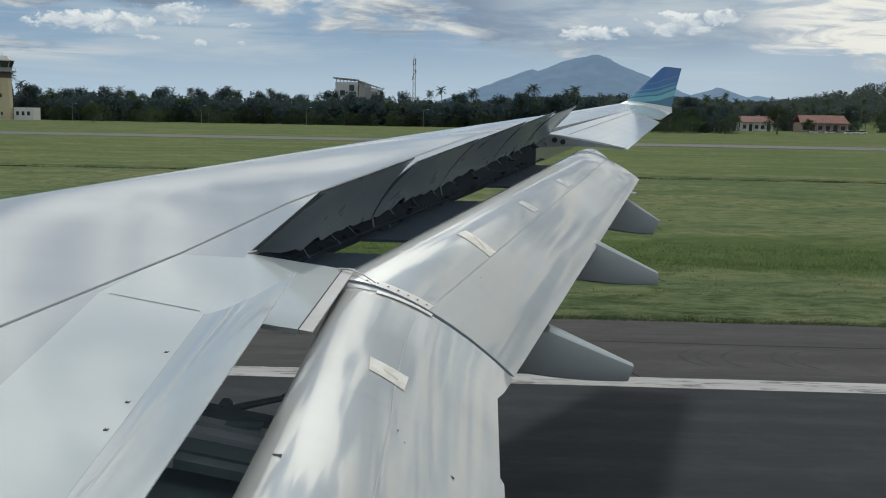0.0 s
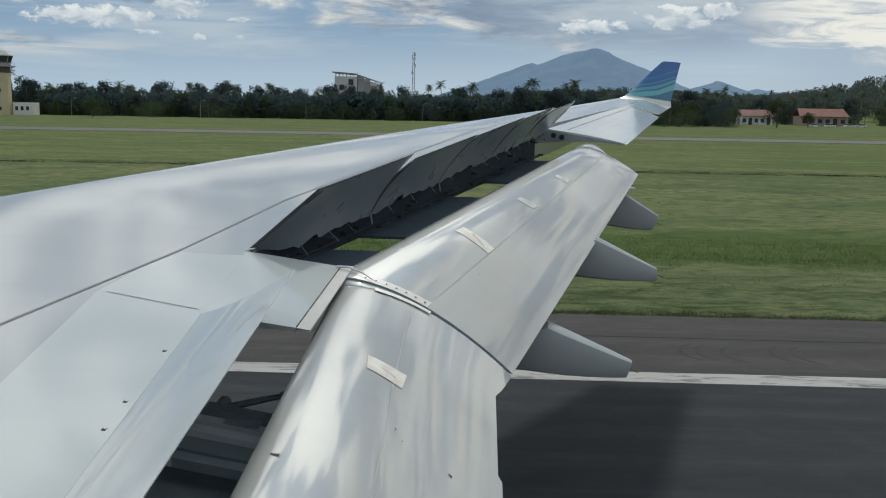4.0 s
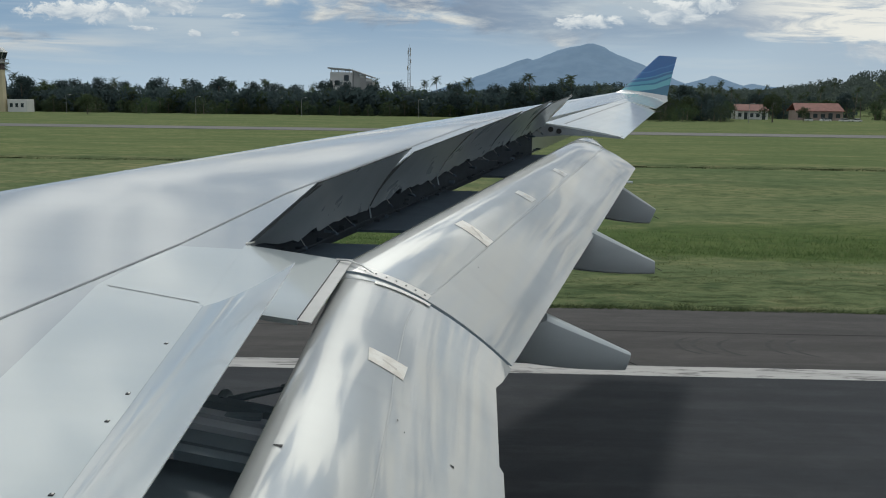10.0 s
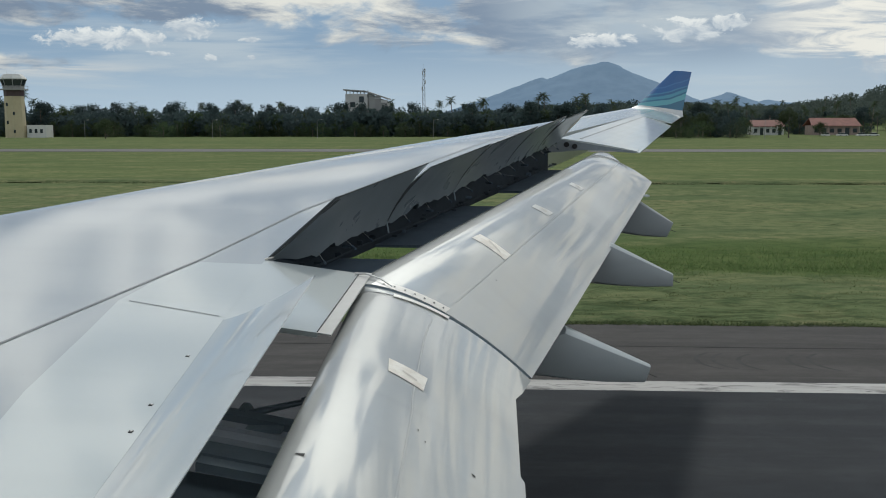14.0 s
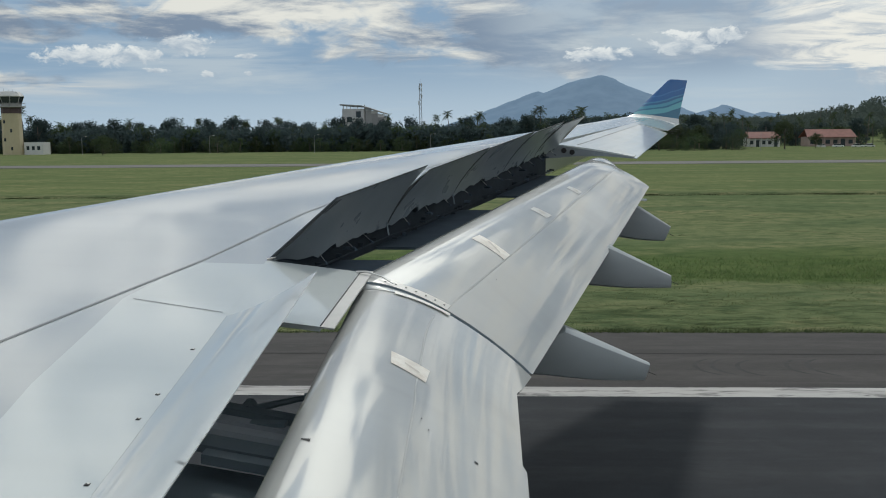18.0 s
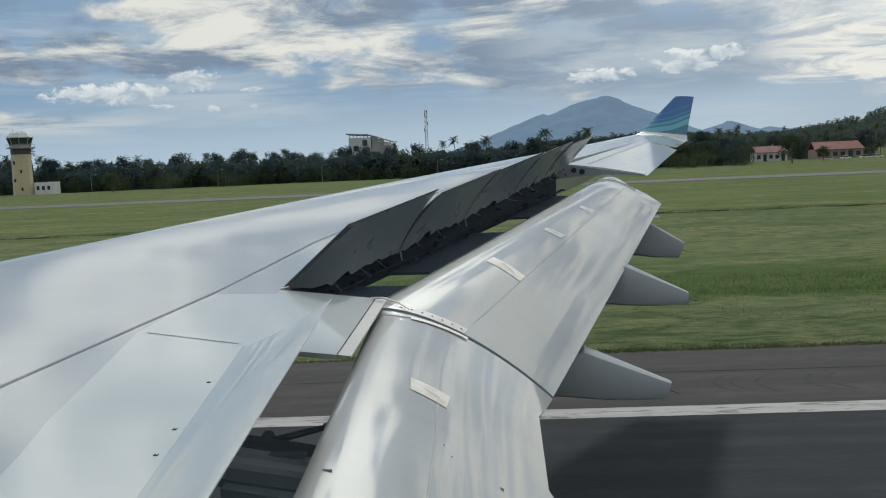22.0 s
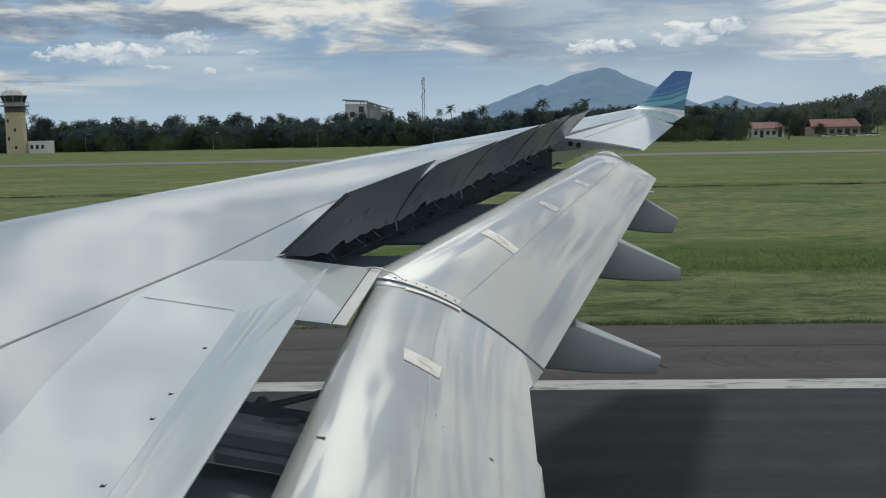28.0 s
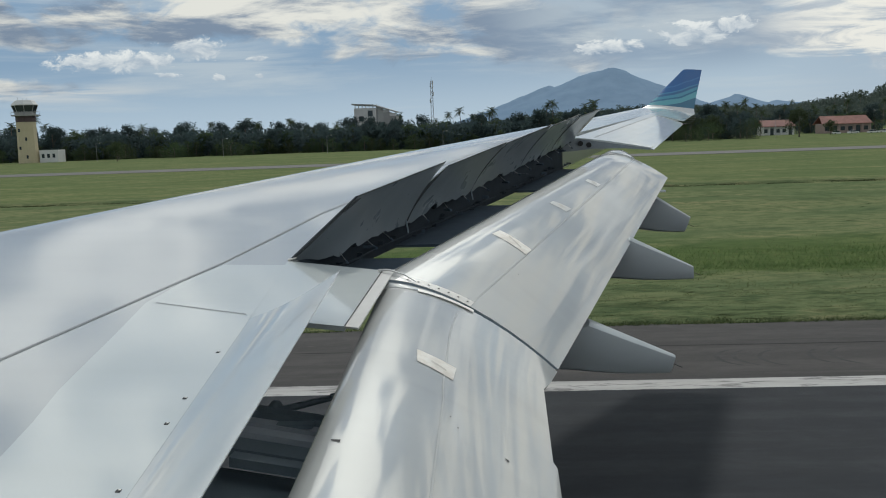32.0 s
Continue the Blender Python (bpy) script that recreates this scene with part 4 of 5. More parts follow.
part("edge_line", plate([(-400, 20.45, 0.035), (600, 20.45, 0.035), (600, 21.25, 0.035), (-400, 21.25, 0.035)], 0.004), M_LINE, runway, "worn white runway edge line")

rng = random.Random(5)
for y in (24.6,):
    pts = [(-120 + 4 * i, y + rng.uniform(-0.04, 0.04), 0.032) for i in range(61)]
    verts = [(x, yy - 0.035, z) for x, yy, z in pts] + [(x, yy + 0.035, z) for x, yy, z in pts]
    part("joint_crack", soup(verts, [(i, i + 1, i + 62, i + 61) for i in range(60)]), M_TAR, runway, "dark tar-filled joint")


for x0, y0, r0, span in ((6.1, 23.2, -1.1, 1.9), (6.5, 23.2, -1.1, 1.8), (7.1, 23.1, -1.1, 1.9), (8.3, 23.2, -1.1, 1.6), (8.9, 23.2, -1.2, 1.8), (11.2, 23.2, -1.1, 1.7), (12.1, 23.2, -1.2, 1.8)):
    pts = [(x0 + r0 * math.cos(a), y0 + 0.9 * r0 * math.sin(a)) for a in (lerp(-span / 2, span / 2, i / 14) for i in range(15))]
    ins = [(x0 + (px - x0) * 0.89, y0 + (py - y0) * 0.97) for px, py in pts]
    part("tyre_mark", soup([(px, py, 0.0325) for px, py in pts + ins], [(i, i + 1, i + 16, i + 15) for i in range(14)]), M_MARK, runway, "faint curved tyre mark")


def blades(name, tufts, per, x0, x1, y0, y1, h0, h1, mat, label, seed, bias=1.6, width=0.012, spread=0.22, broken=0.0):
    """Very many grass blades, standing in ragged tufts, as one sheet of triangles."""
    r = np.random.RandomState(seed)
    ty = y0 + (y1 - y0) * r.rand(tufts) ** bias
    tx = (x0 + (x1 - x0) * r.rand(tufts)) * ty / y0
    size = 0.25 + 1.7 * r.rand(tufts) ** 3.5
    if broken:
        full = np.sin(tx * 0.41 + seed) + np.sin(tx * 0.17 + 1.3 * ty) + np.sin(tx * 1.3) * 0.5
        size *= np.clip(0.55 + full * 0.5 * broken, 0.12, 1.3)
    pick = np.repeat(np.arange(tufts), per)
    count = len(pick)
    y = ty[pick] + r.normal(size=count) * spread * size[pick]
    y = np.maximum(y, y0 + 0.02)
    x = tx[pick] + r.normal(size=count) * spread * 8.0 * size[pick]
    h = (h0 + (h1 - h0) * r.rand(count)) * size[pick] * np.clip((y1 - y) / (y1 - y0) * 1.6, 0.15, 1.0)
    a = r.rand(count) * 2 * np.pi
    w = width * (0.6 + 0.8 * r.rand(count)) * (y / y0)
    base = np.stack([x, y, np.zeros(count)], 1)
    side = np.stack([np.cos(a), np.sin(a), np.zeros(count)], 1) * w[:, None]
    b = r.rand(count) * 2 * np.pi
    tip = base + np.stack([np.cos(b) * h * 0.7, np.sin(b) * h * 0.7, h], 1)
    verts = np.concatenate([base - side, base + side, tip], 1).reshape(-1, 3)
    faces = np.arange(3 * count).reshape(-1, 3)
    me = bpy.data.meshes.new(name)
    me.from_pydata(verts.tolist(), [], faces.tolist())
    me.materials.append(mat)
    return tagged(new(name, me), label, "grass", kind="stuff")


def leaf_material(name, dark, light, scale=0.6, share=0.6, along=(1, 1, 1), through_leaf=0.42):
    m = bpy.data.materials.new(name)
    m.use_nodes = True
    n = Nodes(m.node_tree)
    isl = n.add("ShaderNodeNewGeometry").outputs["Random Per Island"]
    rnd = n.add("ShaderNodeObjectInfo").outputs["Random"]
    at = n.add("ShaderNodeTexCoord").outputs["Object"]
    clump = n.ramp(n.noise(n.stretch(at, *along), scale, 5.0, 0.65, 0.4), 0.36, 0.64, 0.0, 1.0)
    c = n.mix(n.math("ADD", n.math("MULTIPLY", isl, share), n.math("MULTIPLY", clump, 1 - share)), (*dark, 1), (*light, 1))
    hsv = n.add("ShaderNodeHueSaturation", {"Hue": n.ramp(rnd, 0, 1, 0.485, 0.515), "Value": n.ramp(rnd, 0, 1, 0.75, 1.2), "Color": c})
    b = n.add("ShaderNodeBsdfPrincipled", {"Base Color": hsv, "Roughness": 0.8, "Specular IOR Level": 0.1})
    tr = n.add("ShaderNodeBsdfTranslucent", {"Color": hsv})
    mixn = n.add("ShaderNodeMixShader", {0: through_leaf, 1: b.outputs[0], 2: tr.outputs[0]})
    n.add("ShaderNodeOutputMaterial", {0: mixn})
    return m


M_BLADE = leaf_material("grass_blades", (0.074, 0.104, 0.044), (0.175, 0.180, 0.088), 1.0, 0.22, (0.85, 1.25, 1.0), 0.72)
M_LUSH = leaf_material("lush_grass", (0.070, 0.108, 0.038), (0.135, 0.176, 0.066), 1.0, 0.3, (0.5, 0.8, 1.0), 0.7)
M_RANK = leaf_material("rank_grass", (0.040, 0.060, 0.028), (0.090, 0.112, 0.050), 0.5)
# Distance haze is put into these leaf colours as blue, paler for far leaves.
M_LEAF = leaf_material("tree_leaves_haze", (0.046, 0.070, 0.073), (0.067, 0.094, 0.089), 0.4)
M_FARLEAF = leaf_material("far_leaves_haze", (0.085, 0.112, 0.098), (0.112, 0.14, 0.118), 0.4)
M_LEAF2 = leaf_material("bush_leaves", (0.044, 0.068, 0.036), (0.090, 0.120, 0.060), 0.4)
M_PALM = leaf_material("palm_leaves", (0.040, 0.060, 0.036), (0.090, 0.115, 0.062), 0.8)
M_BARK = material("tree_bark", (0.13, 0.11, 0.09), 0.9, vary=0.2, scale=2.0, bump=0.5)

blades("grass", 17000, 16, -17, 15, 27.35, 58, 0.015, 0.065, M_BLADE, "green and straw-coloured airfield grass blades", 3, width=0.016)
blades("verge_grass", 3200, 14, -17, 15, 27.25, 28.6, 0.02, 0.085, M_RANK, "ragged dark grass along the edge of the asphalt", 23, bias=1.8, width=0.014, spread=0.12)
blades("lush_grass", 8000, 14, -21, 19, 36.2, 47, 0.05, 0.22, M_LUSH, "ragged belt of taller bright green grass", 13, bias=1.1, width=0.016, spread=0.5, broken=0.9)
blades("drain_grass", 1500, 10, -56, 48, 88.0, 93.5, 0.04, 0.20, M_RANK, "taller dark grass along a drain", 8, bias=1.0, width=0.03, spread=0.4)


def tussocks(count, y0, y1, seed, tall=1.0):
    """Low uneven mounds of matted grass, drawn out along the runway."""
    r = np.random.RandomState(seed)
    y = y0 + (y1 - y0) * r.rand(count) ** 1.3
    x = (-17 + 32 * r.rand(count)) * y / y0
    long, wide, high = 0.5 + 1.6 * r.rand(count) ** 2, 0.30 + 0.6 * r.rand(count), (0.012 + 0.05 * r.rand(count) ** 2) * tall
    verts, faces = [], []
    for i in range(count):
        o = len(verts)
        for ring, (reach, lift) in enumerate(((1.0, -0.15), (0.62, 0.62), (0.25, 0.95))):
            for k in range(9):
                a = 2 * math.pi * (k + 0.3 * ring) / 9
                f = reach * (0.75 + 0.5 * r.rand())
                verts.append((x[i] + long[i] * f * math.cos(a), y[i] + wide[i] * f * math.sin(a), high[i] * lift * (0.8 + 0.4 * r.rand())))
        for ring in (0, 1):
            faces += [(o + 9 * ring + k, o + 9 * ring + (k + 1) % 9, o + 9 * ring + 9 + (k + 1) % 9, o + 9 * ring + 9 + k) for k in range(9)]
        faces.append(tuple(o + 18 + k for k in range(9)))
    me = bpy.data.meshes.new("matted_grass")
    me.from_pydata(verts, [], faces)
    me.materials.append(M_GRASS)
    return tagged(new("matted_grass", me), "low matted mounds of green and straw-coloured grass", "grass", kind="stuff")


tussocks(2200, 28.2, 95, 44)
tussocks(1300, 27.9, 37, 45, 1.5)

# ---------------------------------------------------------------- trees


def leaf_cloud(rng, centres, per, size):
    """Many small leaf sheets round the centres."""
    verts, faces = [], []
    for c, r in centres:
        for _ in range(per):
            d = Vector((rng.gauss(0, 1), rng.gauss(0, 1), rng.gauss(0, 0.8)))
            d = d.normalized() * r * rng.uniform(0.55, 1.08)
            p = c + d
            u = Vector((rng.gauss(0, 1), rng.gauss(0, 1), rng.gauss(0, 0.6))).normalized()
            v = u.orthogonal().normalized()
            v = (v + u.cross(v) * rng.uniform(-1, 1)).normalized()
            s = size * rng.uniform(0.6, 1.4)
            i = len(verts)
            verts += [p - u * s, p + v * s * 0.5, p + u * s, p - v * s * 0.5]
            faces.append((i, i + 1, i + 2, i + 3))
    return verts, faces


def mesh_part(name, verts, faces, mat, parent, label=""):
    me = bpy.data.meshes.new(name)
    me.from_pydata([tuple(v) for v in verts], [], faces)
    me.materials.append(mat)
    ob = new(name, me)
    ob.parent = parent
    return tagged(ob, label)


def broadleaf(seed, height, width, mat, label, category="tree", bare=0.25):
    rng = random.Random(seed)
    t = thing("broadleaf_tree" if category == "tree" else "bush", label, category)
    lean = Vector((rng.uniform(-0.4, 0.4), rng.uniform(-0.4, 0.4), 0))
    bm = tube([Vector((0, 0, -0.3)), lean * 0.3 + Vector((0, 0, height * 0.25)), lean * 0.7 + Vector((0, 0, height * 0.5)), lean + Vector((0, 0, height * 0.78))], height * 0.028, 8, height * 0.008)
    part("trunk", bm, M_BARK, t)
    centres = []
    for i in range(30):
        a, f = rng.uniform(0, 6.28), rng.random()
        zz = lerp(bare, 0.92, f) * height
        reach = width * 0.5 * math.sin(math.pi * lerp(0.22, 0.97, f)) ** 0.6 * rng.uniform(0.35, 1.0)
        centres.append((Vector((reach * math.cos(a), reach * math.sin(a), zz)), width * rng.uniform(0.10, 0.19)))
    for c, r in centres[:6]:
        part("limb", tube([Vector((0, 0, c.z * 0.6)), Vector((c.x * 0.5, c.y * 0.5, c.z * 0.85)), c], height * 0.010, 6, height * 0.003), M_BARK, t)
    v, f = leaf_cloud(rng, centres, 85, height * 0.026)
    mesh_part("crown", v, f, mat, t)
    return t


def palm(seed, height):
    rng = random.Random(seed)
    t = thing("coconut_palm", "tall coconut palm with a slim grey trunk and drooping fronds", "palm")
    bend = Vector((rng.uniform(-1.3, 1.3), rng.uniform(-0.6, 0.6), 0))
    pts = [Vector((0, 0, -0.3))] + [bend * (f * f) + Vector((0, 0, height * f)) for f in (0.15, 0.35, 0.55, 0.75, 0.92, 1.0)]
    part("trunk", tube(pts, 0.24, 8, 0.13), M_BARK, t)
    head = pts[-1]
    for i in range(26):
        a = 2.4 * i + rng.uniform(-0.3, 0.3)
        rise = rng.uniform(-0.9, 1.9)
        ln = rng.uniform(2.7, 3.7)
        d = Vector((math.cos(a), math.sin(a), 0))
        side = Vector((-d.y, d.x, 0))
        verts, faces, spine = [], [], []
        for k in range(9):
            f = k / 8
            spine.append(head + d * (ln * f * (1 - 0.22 * f * f)) + Vector((0, 0, rise * ln * f * 0.70 - (0.34 + 0.20 * max(rise, 0)) * ln * f * f)))
        for k in range(8):
            p, q = spine[k], spine[k + 1]
            w = 0.95 * math.sin(math.pi * min(1, 0.12 + k / 9)) ** 0.7
            for sgn in (-1, 1):
                for sub in (0.0, 0.5):
                    o = p.lerp(q, sub)
                    e = p.lerp(q, sub + 0.33)
                    tip = o.lerp(e, 0.9) + side * sgn * w + Vector((0, 0, -0.30 * w)) + (q - p) * 0.7
                    j = len(verts)
                    verts += [o, e, tip]
                    faces.append((j, j + 1, j + 2))
        mesh_part("frond", verts, faces, M_PALM, t)
    bunch = [head + Vector((0.28 * math.cos(k * 1.3), 0.28 * math.sin(k * 1.3), -0.35)) for k in range(5)]
    nv = [b + Vector(o) * 0.17 for b in bunch for o in ((1, 0, 0), (-1, 0, 0), (0, 1, 0), (0, -1, 0), (0, 0, 1.2), (0, 0, -1.2))]
    nf = [tuple(6 * k + q for q in f) for k in range(5) for f in ((0, 2, 4), (2, 1, 4), (1, 3, 4), (3, 0, 4), (2, 0, 5), (1, 2, 5), (3, 1, 5), (0, 3, 5))]
    mesh_part("fruit_bunch", nv, nf, M_BARK, t)
    return t


def ground_z(x, y):
    """Height of the land under the trees: flat field, a wooded hill beyond on the aft side."""
    h = 45 * math.exp(-(((x - 445) / 160) ** 2 + ((y - 820) / 190) ** 2))
    h += 11 * math.exp(-(((x - 95) / 110) ** 2 + ((y - 760) / 120) ** 2))
    return h


TREES = [broadleaf(11, 13, 12, M_LEAF, "dense dark green broadleaf tree behind the airfield", bare=0.10), broadleaf(12, 15, 14, M_LEAF, "tall dark green broadleaf tree behind the airfield", bare=0.10),
         broadleaf(13, 11, 12, M_LEAF2, "rounded green broadleaf tree on the grass"), broadleaf(14, 9, 10, M_LEAF2, "low spreading green tree behind the airfield", bare=0.04)]
PALMS = [palm(21, 14), palm(22, 16.5), palm(23, 12)]
rng = random.Random(9)


def stand(proto, x, y, s=1.0, z=None):
    return copy_thing(proto, pose(x, y, (ground_z(x, y) if z is None else z) - 0.02, 0, 0, rng.uniform(0, 360)) @ Matrix.Diagonal((s, s, s, 1)))


def place(proto_list, x, y, s):
    ob = stand(rng.choice(proto_list), x, y)
    s *= 1.04 if x < -120 else 0.97
    ob.scale = (s, s, s)
    ob["group"] = "tree belt behind the airfield"
    return ob


# the belt of trees along the far side of the field
for i in range(70):
    x = lerp(-235, 66, i / 69) + rng.uniform(-2, 2)
    place(TREES[3:], x, 361 + rng.uniform(-4, 4), rng.uniform(0.5, 0.75))
for i in range(62):
    x = lerp(-235, 70, i / 61) + rng.uniform(-2.5, 2.5)
    place(TREES, x, 372 + rng.uniform(-8, 8), rng.uniform(0.80, 0.98))
for i in range(84):
    x = lerp(-250, 90, i / 83) + rng.uniform(-3, 3)
    place(TREES[:2], x, 402 + rng.uniform(-10, 12), rng.uniform(0.80, 0.96))
for i in range(52):
    place(PALMS, rng.uniform(-240, 110), 405 + rng.uniform(-20, 25), rng.uniform(0.76, 0.90))
for x, y, s in ((-190, 392, 1.0), (-12, 398, 0.98), (-8, 401, 0.92), (-5, 404, 0.97), (18, 396, 0.95), (21, 398, 1.0), (24, 402, 0.96), (35, 400, 0.92), (39, 405, 0.98), (48, 396, 0.95)):
    place(PALMS, x, y, s)
for i in range(26):
    x = lerp(75, 175, i / 25) + rng.uniform(-2, 2)
    place(TREES, x, 415 + rng.uniform(-8, 20), rng.uniform(0.6, 0.85))
# single trees on the apron's grass
for i in range(46):
    place(PALMS, lerp(52, 205, i / 45) + rng.uniform(-3, 3), 440 + rng.uniform(-14, 30), rng.uniform(0.62, 0.84) + 0.003 * max(0, i - 22))
for x, y in ((-187, 395), (-179, 399), (-172, 393), (-150, 401), (-143, 397), (-118, 396)):
    place(PALMS, x, y, rng.uniform(0.72, 0.82))
BUSH = broadleaf(17, 5.5, 11, M_LEAF2, "large rounded green bush beyond the taxiway", category="bush", bare=0.02)
for x, y, s in ((60, 322, 0.9), (68, 326, 1.0), (148, 334, 1.0), (158, 338, 1.15), (-118, 346, 1.0), (-140, 350, 1.2), (-98, 349, 1.1)):
    ob = stand(BUSH, x, y)
    ob.scale = (s, s, s)
    ob["group"] = "rounded bushes"
BUSH.location = (82, 332, 0)
for x, y, s in ((101, 338, 0.88), (116, 352, 0.5), (-128, 318, 0.6)):
    ob = stand(TREES[2], x, y)
    ob.scale = (s, s, s)
for i in range(20):
    x = lerp(54, 88, i / 19) + rng.uniform(-1.5, 1.5)
    place(TREES, x, 345 + 18 * (i % 2) + rng.uniform(-4, 4), rng.uniform(0.6, 0.85))
# wooded hill
for i in range(52):
    x, y = 430 + rng.gauss(0, 120), 800 + rng.uniform(-150, 20)
    place(PALMS, x, y, rng.uniform(0.8, 1.1))
for proto in TREES + PALMS:
    proto.location = (rng.uniform(-60, 60), 430 + rng.uniform(0, 20), 0)

# land under the hill's woods, and the woods themselves
hx, hy = [-120 + 20 * i for i in range(48)], [560 + 16 * i for i in range(34)]
bm = soup([(x, y, ground_z(x, y) - 0.4) for x in hx for y in hy], [(i * len(hy) + j, (i + 1) * len(hy) + j, (i + 1) * len(hy) + j + 1, i * len(hy) + j + 1) for i in range(len(hx) - 1) for j in range(len(hy) - 1)])
tagged(part("hill", bm, M_GRASS, smooth=True), "low wooded hill beyond the airfield", "hill", kind="structure")


def woods(name, spots, seed, mat, label):
    r = np.random.RandomState(seed)
    verts, faces = [], []
    for x, y, s in spots:
        c = np.array([x, y, ground_z(x, y) + 4.0 * s])
        k = 230
        d = r.normal(size=(k, 3))
        d /= np.linalg.norm(d, axis=1)[:, None]
        p = c + d * np.array([4.6, 4.6, 4.2]) * s * (0.7 + 0.4 * r.rand(k, 1))
        u = r.normal(size=(k, 3))
        v = r.normal(size=(k, 3))
        size = 0.46 * s
        q = np.stack([p - u * size, p + v * size * 0.6, p + u * size, p - v * size * 0.6], 1).reshape(-1, 3)
        o = len(verts)
        verts += q.tolist()
        faces += [(o + 4 * i, o + 4 * i + 1, o + 4 * i + 2, o + 4 * i + 3) for i in range(k)]
    me = bpy.data.meshes.new(name)
    me.from_pydata(verts, [], faces)
    me.materials.append(mat)
    return tagged(new(name, me), label, "woods", kind="stuff")


spots = []
for i in range(900):
    x, y = rng.uniform(130, 640), rng.uniform(600, 840)
    if ground_z(x, y) > 3:
        spots.append((x, y, rng.uniform(0.8, 1.35)))
for i in range(260):
    x, y = rng.uniform(-60, 230), rng.uniform(620, 790)
    if ground_z(x, y) > 2:
        spots.append((x, y, rng.uniform(0.8, 1.3)))
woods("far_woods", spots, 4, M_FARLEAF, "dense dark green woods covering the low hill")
woods("undergrowth", [(lerp(-250, 75, i / 150) + rng.uniform(-1, 1), 366 + 9 * (i % 3) + rng.uniform(-2, 2), rng.uniform(0.95, 1.3)) for i in range(151)], 5, M_LEAF, "dense dark undergrowth below the trees")
woods("far_tree_line", [(-600 + 9 * i + rng.uniform(-4, 4), 720 + rng.uniform(-20, 20), rng.uniform(0.9, 1.5)) for i in range(80)], 6, M_LEAF, "distant dark green line of trees")

# ---------------------------------------------------------------- the volcano and the farther ridges


def haze_material(name, dark, light, glow):
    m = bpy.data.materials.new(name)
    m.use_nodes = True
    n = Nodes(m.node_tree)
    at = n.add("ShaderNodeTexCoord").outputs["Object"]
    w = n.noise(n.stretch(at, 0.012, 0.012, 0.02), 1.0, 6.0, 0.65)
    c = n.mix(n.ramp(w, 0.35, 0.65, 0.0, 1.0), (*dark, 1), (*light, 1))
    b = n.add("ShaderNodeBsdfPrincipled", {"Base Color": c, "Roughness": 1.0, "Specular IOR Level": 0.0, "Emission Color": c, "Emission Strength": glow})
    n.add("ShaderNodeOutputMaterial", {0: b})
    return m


# Air haze is put into the blue colour and a weak self-glow.
M_VOLCANO = haze_material("haze_blue_mountain", (0.098, 0.140, 0.188), (0.112, 0.156, 0.205), 0.85)


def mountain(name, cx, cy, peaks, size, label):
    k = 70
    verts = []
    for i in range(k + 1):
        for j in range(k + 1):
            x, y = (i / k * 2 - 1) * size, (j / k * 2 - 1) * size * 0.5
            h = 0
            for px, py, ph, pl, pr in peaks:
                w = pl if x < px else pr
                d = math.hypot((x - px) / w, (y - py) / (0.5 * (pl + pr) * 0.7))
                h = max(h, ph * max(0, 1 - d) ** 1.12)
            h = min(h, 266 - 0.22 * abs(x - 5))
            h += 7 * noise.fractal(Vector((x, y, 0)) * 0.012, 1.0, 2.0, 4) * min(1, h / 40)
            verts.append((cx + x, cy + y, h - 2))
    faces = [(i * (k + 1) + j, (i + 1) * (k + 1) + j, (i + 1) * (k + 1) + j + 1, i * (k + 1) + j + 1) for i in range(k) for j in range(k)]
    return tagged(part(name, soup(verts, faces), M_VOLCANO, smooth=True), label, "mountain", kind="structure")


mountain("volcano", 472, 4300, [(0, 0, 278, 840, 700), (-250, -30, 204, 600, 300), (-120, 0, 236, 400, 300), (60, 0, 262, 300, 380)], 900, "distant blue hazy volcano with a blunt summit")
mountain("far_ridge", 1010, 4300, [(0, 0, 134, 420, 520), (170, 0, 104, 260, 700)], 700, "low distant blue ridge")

# ---------------------------------------------------------------- buildings
M_CREAM = material("cream_render", (0.47, 0.415, 0.275), 0.8, vary=0.08, scale=0.6)
M_WHITE = material("white_render", (0.62, 0.62, 0.60), 0.8, vary=0.08, scale=0.4)
M_CONCRETE = material("grey_concrete", (0.34, 0.34, 0.33), 0.85, vary=0.1, scale=0.5)
M_REDROOF = material("red_tile_roof", (0.24, 0.10, 0.078), 0.75, vary=0.12, scale=0.8, second=(0.18, 0.08, 0.062))
M_PINK = material("faded_wall", (0.36, 0.28, 0.25), 0.85, vary=0.1, scale=0.5)
M_TIN = material("tin_roof", (0.55, 0.56, 0.56), 0.45, metal=0.3, vary=0.06, scale=0.5)
M_PANE = material("dark_pane", (0.035, 0.045, 0.05), 0.12)
M_GALV = material("galvanised_lattice", (0.30, 0.30, 0.30), 0.55, metal=0.6)

M_MAROON = material("dark_red_band", (0.085, 0.058, 0.062), 0.7)


def octagon(r, z, sides=8):
    return [Vector((r * math.cos(a), r * math.sin(a), z)) for a in (2 * math.pi * (j + 0.5) / sides for j in range(sides))]


